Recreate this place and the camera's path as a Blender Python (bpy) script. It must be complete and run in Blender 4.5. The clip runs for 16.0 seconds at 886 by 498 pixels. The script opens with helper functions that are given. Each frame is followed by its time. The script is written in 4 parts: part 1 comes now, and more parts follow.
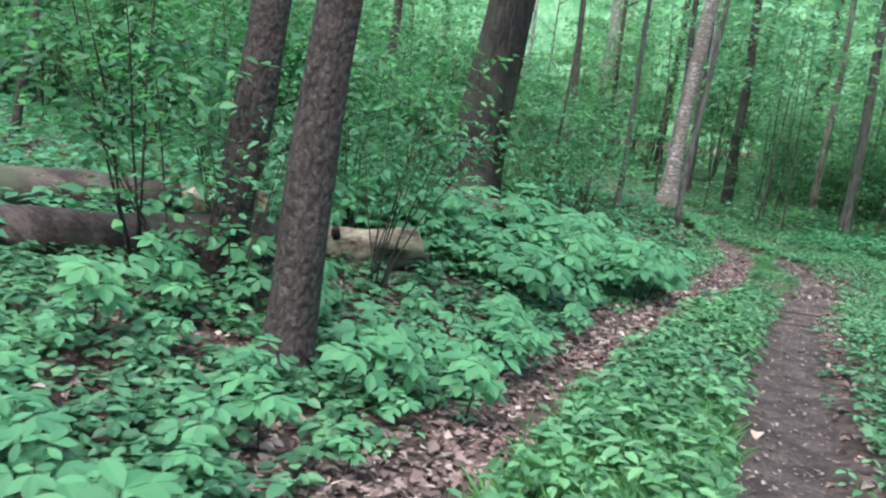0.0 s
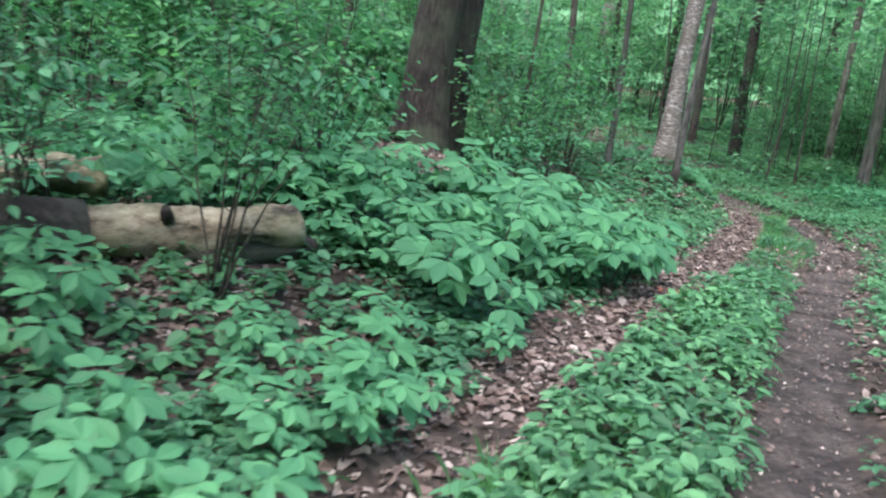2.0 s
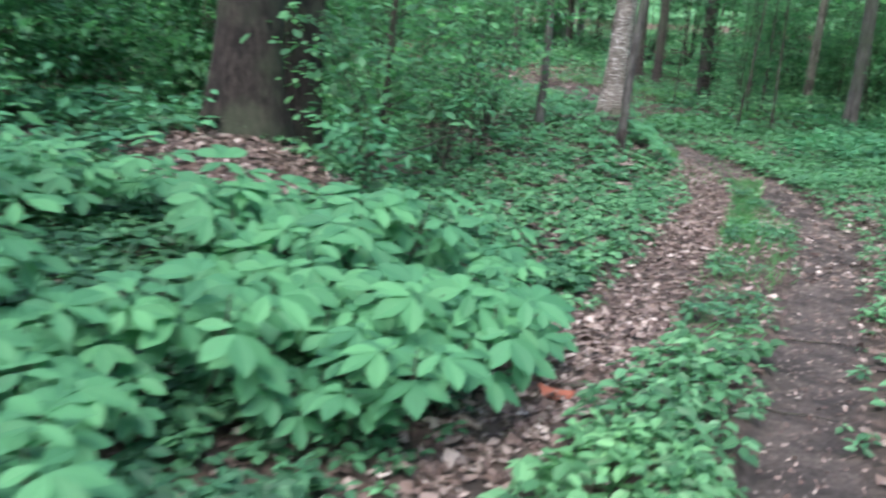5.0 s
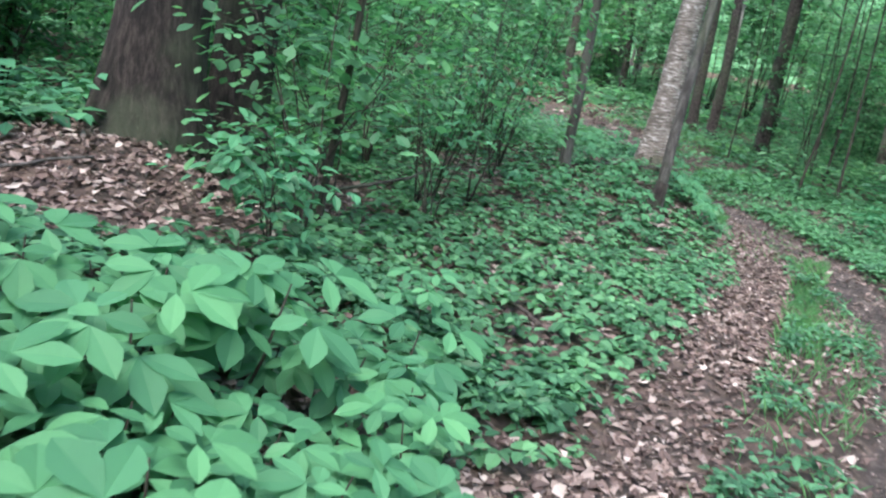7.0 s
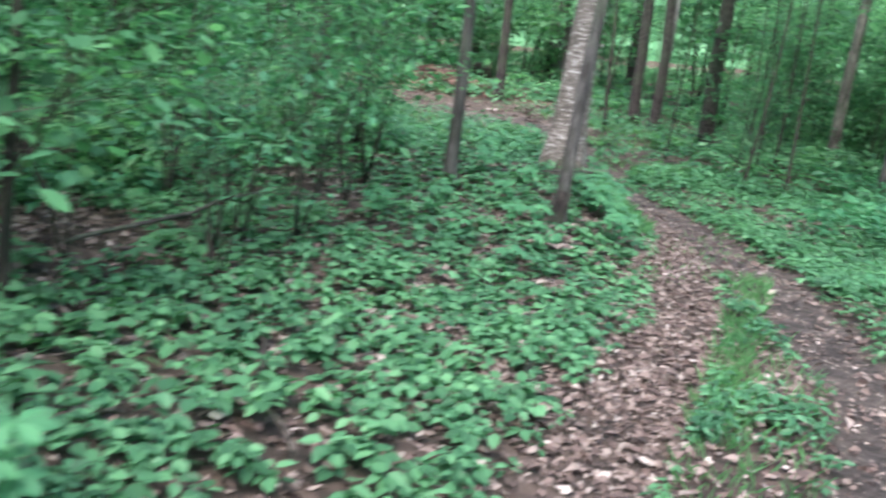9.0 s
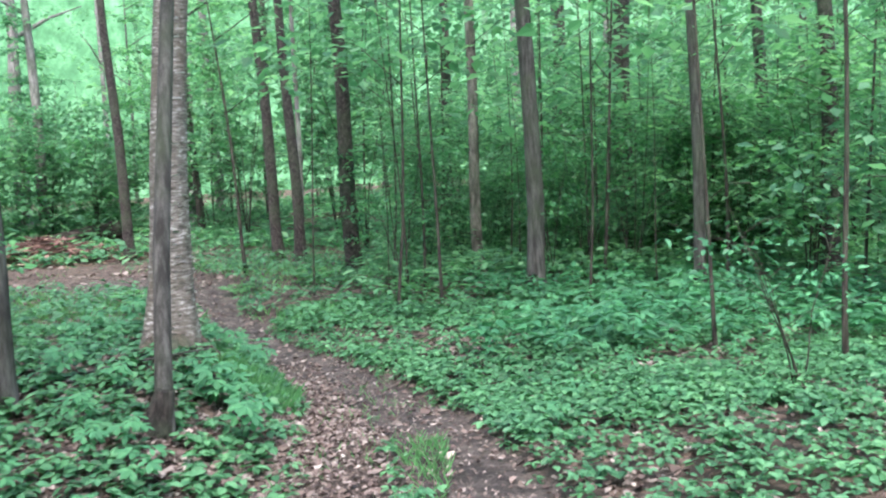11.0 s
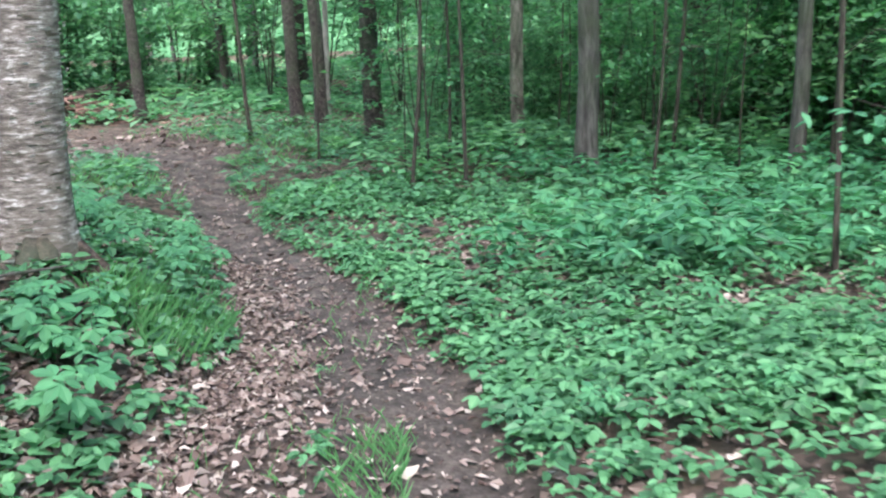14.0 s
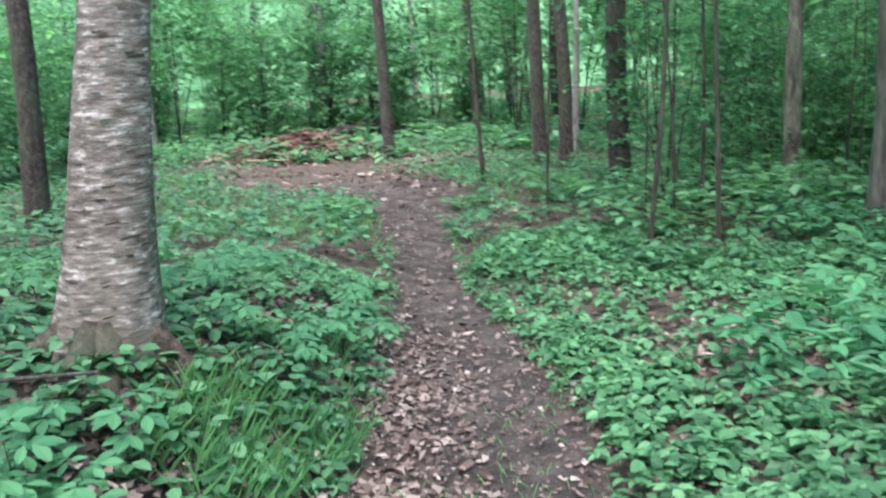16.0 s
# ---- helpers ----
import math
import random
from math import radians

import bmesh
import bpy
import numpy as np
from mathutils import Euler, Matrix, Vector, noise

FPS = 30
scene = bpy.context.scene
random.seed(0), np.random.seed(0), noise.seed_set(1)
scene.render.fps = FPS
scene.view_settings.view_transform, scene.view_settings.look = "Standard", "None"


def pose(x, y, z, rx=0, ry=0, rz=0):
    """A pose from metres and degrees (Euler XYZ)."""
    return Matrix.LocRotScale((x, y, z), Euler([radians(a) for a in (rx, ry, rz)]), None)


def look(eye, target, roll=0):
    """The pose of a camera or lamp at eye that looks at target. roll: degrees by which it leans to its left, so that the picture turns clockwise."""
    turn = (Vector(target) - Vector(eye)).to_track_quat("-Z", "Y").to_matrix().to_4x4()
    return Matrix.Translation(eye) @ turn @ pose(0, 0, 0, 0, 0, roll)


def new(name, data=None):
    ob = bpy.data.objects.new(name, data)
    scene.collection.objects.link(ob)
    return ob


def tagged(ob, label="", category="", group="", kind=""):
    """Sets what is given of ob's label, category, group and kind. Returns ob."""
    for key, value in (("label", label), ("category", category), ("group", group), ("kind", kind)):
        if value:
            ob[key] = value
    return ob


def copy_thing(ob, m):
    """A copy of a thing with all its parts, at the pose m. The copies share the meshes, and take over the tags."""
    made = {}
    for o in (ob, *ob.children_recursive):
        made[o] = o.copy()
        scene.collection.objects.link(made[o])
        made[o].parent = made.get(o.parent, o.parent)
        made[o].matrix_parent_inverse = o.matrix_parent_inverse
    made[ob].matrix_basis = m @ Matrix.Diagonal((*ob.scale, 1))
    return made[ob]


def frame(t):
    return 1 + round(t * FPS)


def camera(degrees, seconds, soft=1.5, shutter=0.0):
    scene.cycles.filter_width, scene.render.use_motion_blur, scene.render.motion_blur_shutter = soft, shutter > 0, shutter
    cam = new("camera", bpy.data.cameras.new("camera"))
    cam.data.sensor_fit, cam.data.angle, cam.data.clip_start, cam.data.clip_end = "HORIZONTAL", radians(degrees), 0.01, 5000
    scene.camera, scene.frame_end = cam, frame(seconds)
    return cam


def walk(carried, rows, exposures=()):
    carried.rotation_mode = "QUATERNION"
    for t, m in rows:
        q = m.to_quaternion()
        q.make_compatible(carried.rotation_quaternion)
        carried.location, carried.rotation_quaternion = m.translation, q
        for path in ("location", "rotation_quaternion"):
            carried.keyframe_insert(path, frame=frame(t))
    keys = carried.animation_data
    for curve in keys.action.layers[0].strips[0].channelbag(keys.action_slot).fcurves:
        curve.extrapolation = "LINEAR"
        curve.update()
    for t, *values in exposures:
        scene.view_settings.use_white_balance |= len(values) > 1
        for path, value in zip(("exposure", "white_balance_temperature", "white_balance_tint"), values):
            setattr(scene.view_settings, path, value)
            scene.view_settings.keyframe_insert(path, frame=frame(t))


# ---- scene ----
cam = camera(52.0, 16.0, soft=2.2, shutter=0.5)
PATH = [
    (0, (5.103, -4.598, 1.623), (4.425, -2.752, 1.26), 7.5),
    (0.5, (5.068, -4.235, 1.642), (4.356, -2.412, 1.228), 7.9),
    (1, (5.007, -3.764, 1.658), (4.347, -1.929, 1.212), 4.1),
    (1.5, (5.06, -3.264, 1.617), (4.428, -1.419, 1.176), 4.5),
    (2, (5.062, -2.828, 1.526), (4.383, -1.005, 1.063), 6.5),
    (2.5, (5.076, -2.347, 1.538), (4.463, -0.507, 1.05), 5.5),
    (3, (5.118, -1.913, 1.553), (4.454, -0.095, 1.053), 6.5),
    (3.5, (5.051, -1.488, 1.532), (4.313, 0.29, 0.991), 5.6),
    (4, (5.029, -1.032, 1.497), (4.31, 0.762, 0.981), 3.2),
    (4.5, (5.07, -0.618, 1.535), (4.34, 1.157, 0.971), 3.6),
    (5, (5.058, -0.126, 1.571), (4.431, 1.682, 0.99), 3.5),
    (5.2, (5.062, 0.129, 1.513), (4.51, 1.961, 0.93), 5.3),
    (7.3, (4.865, 1.782, 1.362), (4.117, 3.56, 0.834), 9.3),
    (7.5, (4.866, 1.889, 1.362), (4.092, 3.658, 0.841), 8.8),
    (8, (4.83, 2.414, 1.292), (4.141, 4.226, 0.8), 6.4),
    (8.5, (4.96, 2.92, 1.278), (4.238, 4.714, 0.766), 6.5),
    (9, (5.023, 3.439, 1.264), (4.365, 5.255, 0.747), 6.1),
    (9.5, (5.189, 3.909, 1.278), (4.815, 5.843, 0.935), 3.7),
    (9.6, (5.151, 4.008, 1.286), (4.825, 5.957, 0.983), 2.9),
    (11.8, (5.109, 5.534, 1.235), (5.149, 7.522, 1.02), -3.2),
    (12, (5.12, 5.688, 1.191), (5.152, 7.673, 0.953), -3.6),
    (12.5, (5.22, 6.096, 1.163), (5.162, 8.071, 0.853), -3.4),
    (13, (5.261, 6.486, 1.109), (5.278, 8.447, 0.716), -3.1),
    (13.5, (5.371, 6.845, 1.072), (5.339, 8.793, 0.622), -2.3),
    (14, (5.413, 7.196, 1.039), (5.294, 9.129, 0.542), -1.9),
    (14.5, (5.424, 7.577, 1.027), (5.204, 9.502, 0.529), -3.7),
    (15, (5.438, 8.067, 0.993), (5.003, 9.947, 0.467), -2.6),
    (15.5, (5.41, 8.45, 0.956), (4.867, 10.316, 0.482), -2.8),
    (16, (5.509, 8.699, 0.923), (4.83, 10.538, 0.524), -3.3),
]
walk(cam, [(t, look(eye, target, roll)) for t, eye, target, roll in PATH],
     [(0, 1.64), (5, 1.70), (8, 1.86), (16, 2.0)])

# world, sun, exposure
SUN_ELEV, SUN_ROT = radians(58), radians(200)
world = bpy.data.worlds.new("world")
scene.world = world
world.use_nodes = True
wt = world.node_tree
sky = wt.nodes.new("ShaderNodeTexSky")
sky.sky_type, sky.sun_disc, sky.sun_elevation, sky.sun_rotation = "NISHITA", False, SUN_ELEV, SUN_ROT
sky.dust_density, sky.air_density = 3.0, 1.0
wt.nodes["Background"].inputs["Strength"].default_value = 0.15
wt.links.new(sky.outputs[0], wt.nodes["Background"].inputs["Color"])
sun_data = bpy.data.lights.new("sun", "SUN")
sun_data.energy, sun_data.angle, sun_data.color = 1.5, radians(25), (1.0, 0.97, 0.9)
sun = new("sun", sun_data)
sun.matrix_world = look((-10 * math.sin(SUN_ROT), 10 * math.cos(SUN_ROT), 20), (0, 0, 0))
scene.view_settings.use_white_balance = True
scene.view_settings.white_balance_temperature = 6500
scene.view_settings.white_balance_tint = 19.5

rng = np.random.default_rng(7)


# ---- materials ----
def tree_of(name):
    m = bpy.data.materials.new(name)
    m.use_nodes = True
    return m, m.node_tree, m.node_tree.nodes["Principled BSDF"]


def ramp(nt, source, stops):
    r = nt.nodes.new("ShaderNodeValToRGB")
    while len(r.color_ramp.elements) < len(stops):
        r.color_ramp.elements.new(0.5)
    for e, (p, c) in zip(r.color_ramp.elements, stops):
        e.position, e.color = p, (*c, 1)
    nt.links.new(source, r.inputs[0])
    return r.outputs[0]


def noise_of(nt, scale, detail=4, stretch=(1, 1, 1), rough=0.6, space="Object"):
    co = nt.nodes.new("ShaderNodeTexCoord")
    mp = nt.nodes.new("ShaderNodeMapping")
    mp.inputs["Scale"].default_value = stretch
    n = nt.nodes.new("ShaderNodeTexNoise")
    n.inputs["Scale"].default_value, n.inputs["Detail"].default_value, n.inputs["Roughness"].default_value = scale, detail, rough
    nt.links.new(co.outputs[space], mp.inputs[0])
    nt.links.new(mp.outputs[0], n.inputs["Vector"])
    return n.outputs["Fac"]


def mixed(nt, fac, a, b, how="MIX"):
    m = nt.nodes.new("ShaderNodeMix")
    m.data_type, m.blend_type = "RGBA", how
    for sock, v in ((m.inputs[0], fac), (m.inputs[6], a), (m.inputs[7], b)):
        if isinstance(v, (int, float)):
            sock.default_value = v
        elif isinstance(v, tuple):
            sock.default_value = (*v, 1)
        else:
            nt.links.new(v, sock)
    return m.outputs[2]


def bumped(nt, bsdf, height, strength, distance):
    b = nt.nodes.new("ShaderNodeBump")
    b.inputs["Strength"].default_value, b.inputs["Distance"].default_value = strength, distance
    nt.links.new(height, b.inputs["Height"])
    nt.links.new(b.outputs[0], bsdf.inputs["Normal"])


def leaf_material(name, dark, mid, light, through_part=0.35, rough=0.5):
    m, nt, b = tree_of(name)
    g = nt.nodes.new("ShaderNodeNewGeometry")
    o = nt.nodes.new("ShaderNodeObjectInfo")
    col = ramp(nt, g.outputs["Random Per Island"], [(0.0, dark), (0.55, mid), (1.0, light)])
    tint = ramp(nt, o.outputs["Random"], [(0.0, (0.8, 0.85, 0.85)), (1.0, (1.15, 1.1, 1.0))])
    col = mixed(nt, 1.0, col, tint, "MULTIPLY")
    blot = ramp(nt, noise_of(nt, 1.3, 2), [(0.3, (0.75, 0.8, 0.8)), (0.7, (1.15, 1.12, 1.0))])
    col = mixed(nt, 1.0, col, blot, "MULTIPLY")
    nt.links.new(col, b.inputs["Base Color"])
    b.inputs["Roughness"].default_value = rough
    b.inputs["Specular IOR Level"].default_value = 0.35
    t = nt.nodes.new("ShaderNodeBsdfTranslucent")
    warm = mixed(nt, 1.0, col, (1.1, 1.25, 0.88), "MULTIPLY")
    nt.links.new(warm, t.inputs["Color"])
    mx = nt.nodes.new("ShaderNodeMixShader")
    mx.inputs[0].default_value = through_part
    nt.links.new(b.outputs[0], mx.inputs[1])
    nt.links.new(t.outputs[0], mx.inputs[2])
    nt.links.new(mx.outputs[0], nt.nodes["Material Output"].inputs["Surface"])
    return m


LEAF_LOW = leaf_material("leaf_low", (0.035, 0.12, 0.065), (0.075, 0.24, 0.13), (0.135, 0.365, 0.205))
LEAF_BIG = leaf_material("leaf_big", (0.037, 0.16, 0.092), (0.062, 0.25, 0.142), (0.108, 0.37, 0.205))
LEAF_SEED = leaf_material("leaf_seedling", (0.038, 0.165, 0.09), (0.065, 0.245, 0.132), (0.10, 0.335, 0.178), 0.35, 0.65)
LEAF_SHRUB = leaf_material("leaf_shrub", (0.04, 0.155, 0.082), (0.075, 0.265, 0.14), (0.135, 0.41, 0.20), 0.5)
LEAF_SHADE = leaf_material("leaf_shade", (0.032, 0.115, 0.062), (0.057, 0.19, 0.105), (0.105, 0.31, 0.17), 0.35)
LEAF_SPRAY = leaf_material("leaf_spray", (0.05, 0.18, 0.095), (0.09, 0.29, 0.155), (0.16, 0.44, 0.22), 0.5)
# mainly for distant foliage: haze is mixed into these paler, greyer greens
LEAF_HAZED = leaf_material("leaf_hazed", (0.07, 0.215, 0.135), (0.135, 0.355, 0.22), (0.26, 0.54, 0.36), 0.6)
GRASS = leaf_material("grass_blade", (0.08, 0.25, 0.11), (0.13, 0.38, 0.175), (0.20, 0.48, 0.24))


def bark(name, lo, mid, hi, scale=9.0, stretch=(1, 1, 0.18), depth=0.03):
    m, nt, b = tree_of(name)
    n = noise_of(nt, scale, 6, stretch, 0.75)
    n2 = noise_of(nt, 2.2, 3)
    col = ramp(nt, n, [(0.41, lo), (0.5, mid), (0.62, hi)])
    col = mixed(nt, ramp(nt, n2, [(0.45, (0, 0, 0)), (0.65, (0.55, 0.55, 0.55))]), col, (0.07, 0.10, 0.06))
    nt.links.new(col, b.inputs["Base Color"])
    b.inputs["Roughness"].default_value = 0.9
    bumped(nt, b, n, 0.9, depth)
    return m


BARK_DARK = bark("bark_dark", (0.012, 0.010, 0.010), (0.034, 0.029, 0.028), (0.10, 0.088, 0.083), 26.0, (1, 1, 0.6), 0.04)
BARK_OAK = bark("oak_bark", (0.007, 0.006, 0.006), (0.02, 0.017, 0.016), (0.058, 0.049, 0.045), 30.0, (1, 1, 0.22), 0.05)
def scaly_bark():
    m, nt, b = tree_of("scaly_cherry_bark")
    vo = nt.nodes.new("ShaderNodeTexVoronoi")
    vo.inputs["Scale"].default_value = 44
    co = nt.nodes.new("ShaderNodeTexCoord")
    mp = nt.nodes.new("ShaderNodeMapping")
    mp.inputs["Scale"].default_value = (1, 1, 0.62)
    wob = nt.nodes.new("ShaderNodeTexNoise")
    wob.inputs["Scale"].default_value = 14
    add = nt.nodes.new("ShaderNodeMixRGB")
    add.blend_type = "ADD"
    add.inputs[0].default_value = 0.05
    nt.links.new(co.outputs["Object"], add.inputs[1])
    nt.links.new(wob.outputs["Color"], add.inputs[2])
    nt.links.new(add.outputs[0], mp.inputs[0])
    nt.links.new(mp.outputs[0], vo.inputs["Vector"])
    rough = noise_of(nt, 40, 5)
    height = ramp(nt, vo.outputs["Distance"], [(0.0, (1, 1, 1)), (0.45, (0.7, 0.7, 0.7)), (0.75, (0, 0, 0))])
    col = ramp(nt, vo.outputs["Distance"], [(0.1, (0.05, 0.043, 0.04)), (0.5, (0.03, 0.026, 0.024)), (0.8, (0.013, 0.011, 0.011))])
    col = mixed(nt, ramp(nt, rough, [(0.5, (0, 0, 0)), (0.68, (0.8, 0.8, 0.8))]), col, (0.10, 0.09, 0.085))
    nt.links.new(col, b.inputs["Base Color"])
    b.inputs["Roughness"].default_value = 0.85
    bumped(nt, b, mixed(nt, 0.55, height, rough), 0.8, 0.014)
    return m


BARK_CHERRY = scaly_bark()
BARK_GREY = bark("bark_grey", (0.028, 0.028, 0.027), (0.062, 0.062, 0.06), (0.125, 0.125, 0.12), 22, (1, 1, 0.14), 0.012)
BARK_PALE = bark("bark_pale", (0.11, 0.11, 0.105), (0.21, 0.21, 0.20), (0.33, 0.33, 0.31), 10, (1, 1, 0.2), 0.015)
TWIG = bark("twig_bark", (0.015, 0.013, 0.011), (0.035, 0.03, 0.026), (0.08, 0.07, 0.06), 30, (1, 1, 0.2), 0.003)


BARK_PEEL = bark("peeling_bark", (0.05, 0.045, 0.04), (0.16, 0.145, 0.13), (0.36, 0.33, 0.30), 7, (1, 1, 0.3), 0.015)


def birch_material():
    m, nt, b = tree_of("birch_bark")
    dash = noise_of(nt, 17.0, 5, (0.8, 0.8, 3.4), 0.68)
    line = noise_of(nt, 9.0, 3, (0.7, 0.7, 9.0), 0.7)
    big = noise_of(nt, 3.6, 6, (1, 1, 0.5), 0.7)
    col = ramp(nt, dash, [(0.36, (0.06, 0.052, 0.046)), (0.46, (0.15, 0.135, 0.118)), (0.56, (0.25, 0.235, 0.215)), (0.64, (0.55, 0.55, 0.54))])
    col = mixed(nt, ramp(nt, line, [(0.56, (0, 0, 0)), (0.64, (0.75, 0.75, 0.75))]), col, (0.055, 0.048, 0.042))
    col = mixed(nt, ramp(nt, big, [(0.47, (0, 0, 0)), (0.62, (0.75, 0.75, 0.75))]), col, (0.105, 0.09, 0.07))
    nt.links.new(col, b.inputs["Base Color"])
    b.inputs["Roughness"].default_value = 0.7
    bumped(nt, b, dash, 0.8, 0.015)
    return m


def curl_material():
    m, nt, b = tree_of("peeling_birch_bark")
    g = nt.nodes.new("ShaderNodeNewGeometry")
    col = ramp(nt, g.outputs["Random Per Island"], [(0.0, (0.09, 0.075, 0.06)), (0.35, (0.27, 0.25, 0.22)), (0.7, (0.5, 0.49, 0.47)), (1.0, (0.72, 0.72, 0.71))])
    nt.links.new(col, b.inputs["Base Color"])
    b.inputs["Roughness"].default_value = 0.6
    return m


CURL = curl_material()
BIRCH = birch_material()


def log_wood():
    m, nt, b = tree_of("bare_log_wood")
    n = noise_of(nt, 9.0, 8, (0.7, 0.5, 1.3), 0.75)
    n2 = noise_of(nt, 2.6, 3)
    col = ramp(nt, n, [(0.38, (0.04, 0.03, 0.024)), (0.46, (0.20, 0.16, 0.115)), (0.54, (0.33, 0.29, 0.215)), (0.68, (0.56, 0.52, 0.41))])
    col = mixed(nt, ramp(nt, n2, [(0.45, (0, 0, 0)), (0.6, (0.5, 0.5, 0.5))]), col, (0.22, 0.25, 0.13))
    nt.links.new(col, b.inputs["Base Color"])
    b.inputs["Roughness"].default_value = 0.8
    bumped(nt, b, n, 1.0, 0.03)
    return m


ROOT_BARK = bark("root_bark", (0.02, 0.015, 0.012), (0.06, 0.043, 0.035), (0.15, 0.115, 0.095), 24, (1, 1, 1), 0.02)
LOG_WOOD = log_wood()
LOG_BARK = bark("log_bark", (0.014, 0.011, 0.010), (0.036, 0.029, 0.027), (0.085, 0.07, 0.063), 9, (0.3, 1, 1), 0.02)


def litter_material():
    m, nt, b = tree_of("dead_leaf")
    g = nt.nodes.new("ShaderNodeNewGeometry")
    col = ramp(nt, g.outputs["Random Per Island"], [(0.0, (0.05, 0.036, 0.032)), (0.35, (0.12, 0.086, 0.075)), (0.72, (0.215, 0.175, 0.155)),
                                                    (0.93, (0.29, 0.25, 0.225)), (1.0, (0.46, 0.42, 0.385))])
    nt.links.new(col, b.inputs["Base Color"])
    b.inputs["Roughness"].default_value = 0.75
    return m


LITTER = litter_material()


def ground_material():
    m, nt, b = tree_of("forest_floor")
    at = nt.nodes.new("ShaderNodeAttribute")
    at.attribute_name = "track"
    fine = noise_of(nt, 38, 8, space="Object", rough=0.75)
    mid = noise_of(nt, 5, 4)
    vo = nt.nodes.new("ShaderNodeTexVoronoi")
    vo.inputs["Scale"].default_value = 17
    co = nt.nodes.new("ShaderNodeTexCoord")
    nt.links.new(co.outputs["Object"], vo.inputs["Vector"])
    litter = ramp(nt, vo.outputs["Color"], [(0.15, (0.035, 0.028, 0.022)), (0.5, (0.085, 0.062, 0.05)), (0.85, (0.17, 0.125, 0.10))])
    soil = ramp(nt, fine, [(0.36, (0.045, 0.037, 0.034)), (0.55, (0.115, 0.102, 0.095)), (0.75, (0.215, 0.195, 0.182))])
    soil = mixed(nt, 1.0, soil, ramp(nt, mid, [(0.4, (0.45, 0.44, 0.44)), (0.62, (1.25, 1.2, 1.15))]), "MULTIPLY")
    nt.links.new(mixed(nt, at.outputs["Fac"], litter, soil), b.inputs["Base Color"])
    b.inputs["Roughness"].default_value = 0.9
    bumped(nt, b, fine, 1.0, 0.04)
    return m


GROUND = ground_material()


def backdrop_material():
    m, nt, b = tree_of("glowing_far_forest")
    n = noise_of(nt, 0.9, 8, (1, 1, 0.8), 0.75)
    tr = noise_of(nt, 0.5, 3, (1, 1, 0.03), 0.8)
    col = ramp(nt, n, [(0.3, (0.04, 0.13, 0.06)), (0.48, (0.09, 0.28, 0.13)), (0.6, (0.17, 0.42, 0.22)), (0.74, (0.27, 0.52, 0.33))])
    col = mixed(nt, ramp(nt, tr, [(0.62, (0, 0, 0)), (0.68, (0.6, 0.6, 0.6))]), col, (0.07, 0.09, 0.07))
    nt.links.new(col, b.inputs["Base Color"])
    # added emission stands in for daylight filtering through the far leaves
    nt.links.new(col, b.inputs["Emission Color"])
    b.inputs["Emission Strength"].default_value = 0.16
    b.inputs["Roughness"].default_value = 1.0
    return m


BACKDROP = backdrop_material()


# ---- the lie of the land ----
PY = [-60, -8, -0.5, 1.5, 3, 8, 10.2, 11.5, 15, 19, 25, 45]
PZ = [3.0, 0.66, 0.31, 0.17, 0.06, -0.34, -0.4, -0.57, -0.78, -0.88, -1.12, -1.1]
AY = [-8, 0, 3, 4.5, 5.8, 7, 8, 10, 11, 12.5, 15, 18]
AZ = [0.05, 0.12, 0.32, 0.36, 0.10, 0.14, 0.20, 0.26, 0.46, 0.5, 0.2, 0.05]
RY, RX, RW = [-10, 0.7, 3.3, 6, 7.8, 9.9, 11.6, 13.5, 15.5, 17.5, 19.5, 21, 23], [5.35, 5.3, 5.37, 5.58, 5.7, 5.15, 4.75, 3.88, 2.85, 1.95, 1.25, -0.6, -2.2], \
    [0.24, 0.22, 0.2, 0.22, 0.26, 0.36, 0.36, 0.38, 0.36, 0.4, 0.7, 1.7, 1.9]
LY, LX, LW = [-10, 0.5, 3.5, 7, 8.5, 10, 11.6, 13.5, 15.5], [4.2, 4.28, 4.5, 4.65, 4.68, 4.5, 4.3, 3.65, 2.75], [0.2, 0.2, 0.22, 0.24, 0.26, 0.28, 0.28, 0.26, 0.2]


def smooth(a):
    a = np.clip(a, 0, 1)
    return a * a * (3 - 2 * a)


def wave(x, y, s, seed=0.0):
    return (np.sin(x * s + 1.3 * np.sin(y * s * 0.7 + seed)) + np.sin(y * s * 1.13 + 1.7 * np.sin(x * s * 0.6 + 2 * seed + 1))
            + np.sin((x + y) * s * 0.77 + seed * 3 + 2) * 0.8) / 2.8


def tracks(x, y):
    """How far a spot is in the worn right track and in the leafy left one, 0 to 1."""
    wob = 0.05 * wave(x, y, 6.0, 1)
    r = np.abs(x - np.interp(y, RY, RX)) / np.interp(y, RY, RW) + wob * 3
    l = np.abs(x - np.interp(y, LY, LX)) / np.interp(y, LY, LW) + wob * 3
    r = smooth((1.25 - r) / 0.5) * smooth((24.2 - y) / 0.8)
    l = smooth((1.25 - l) / 0.5) * (y < 16)
    return r, l


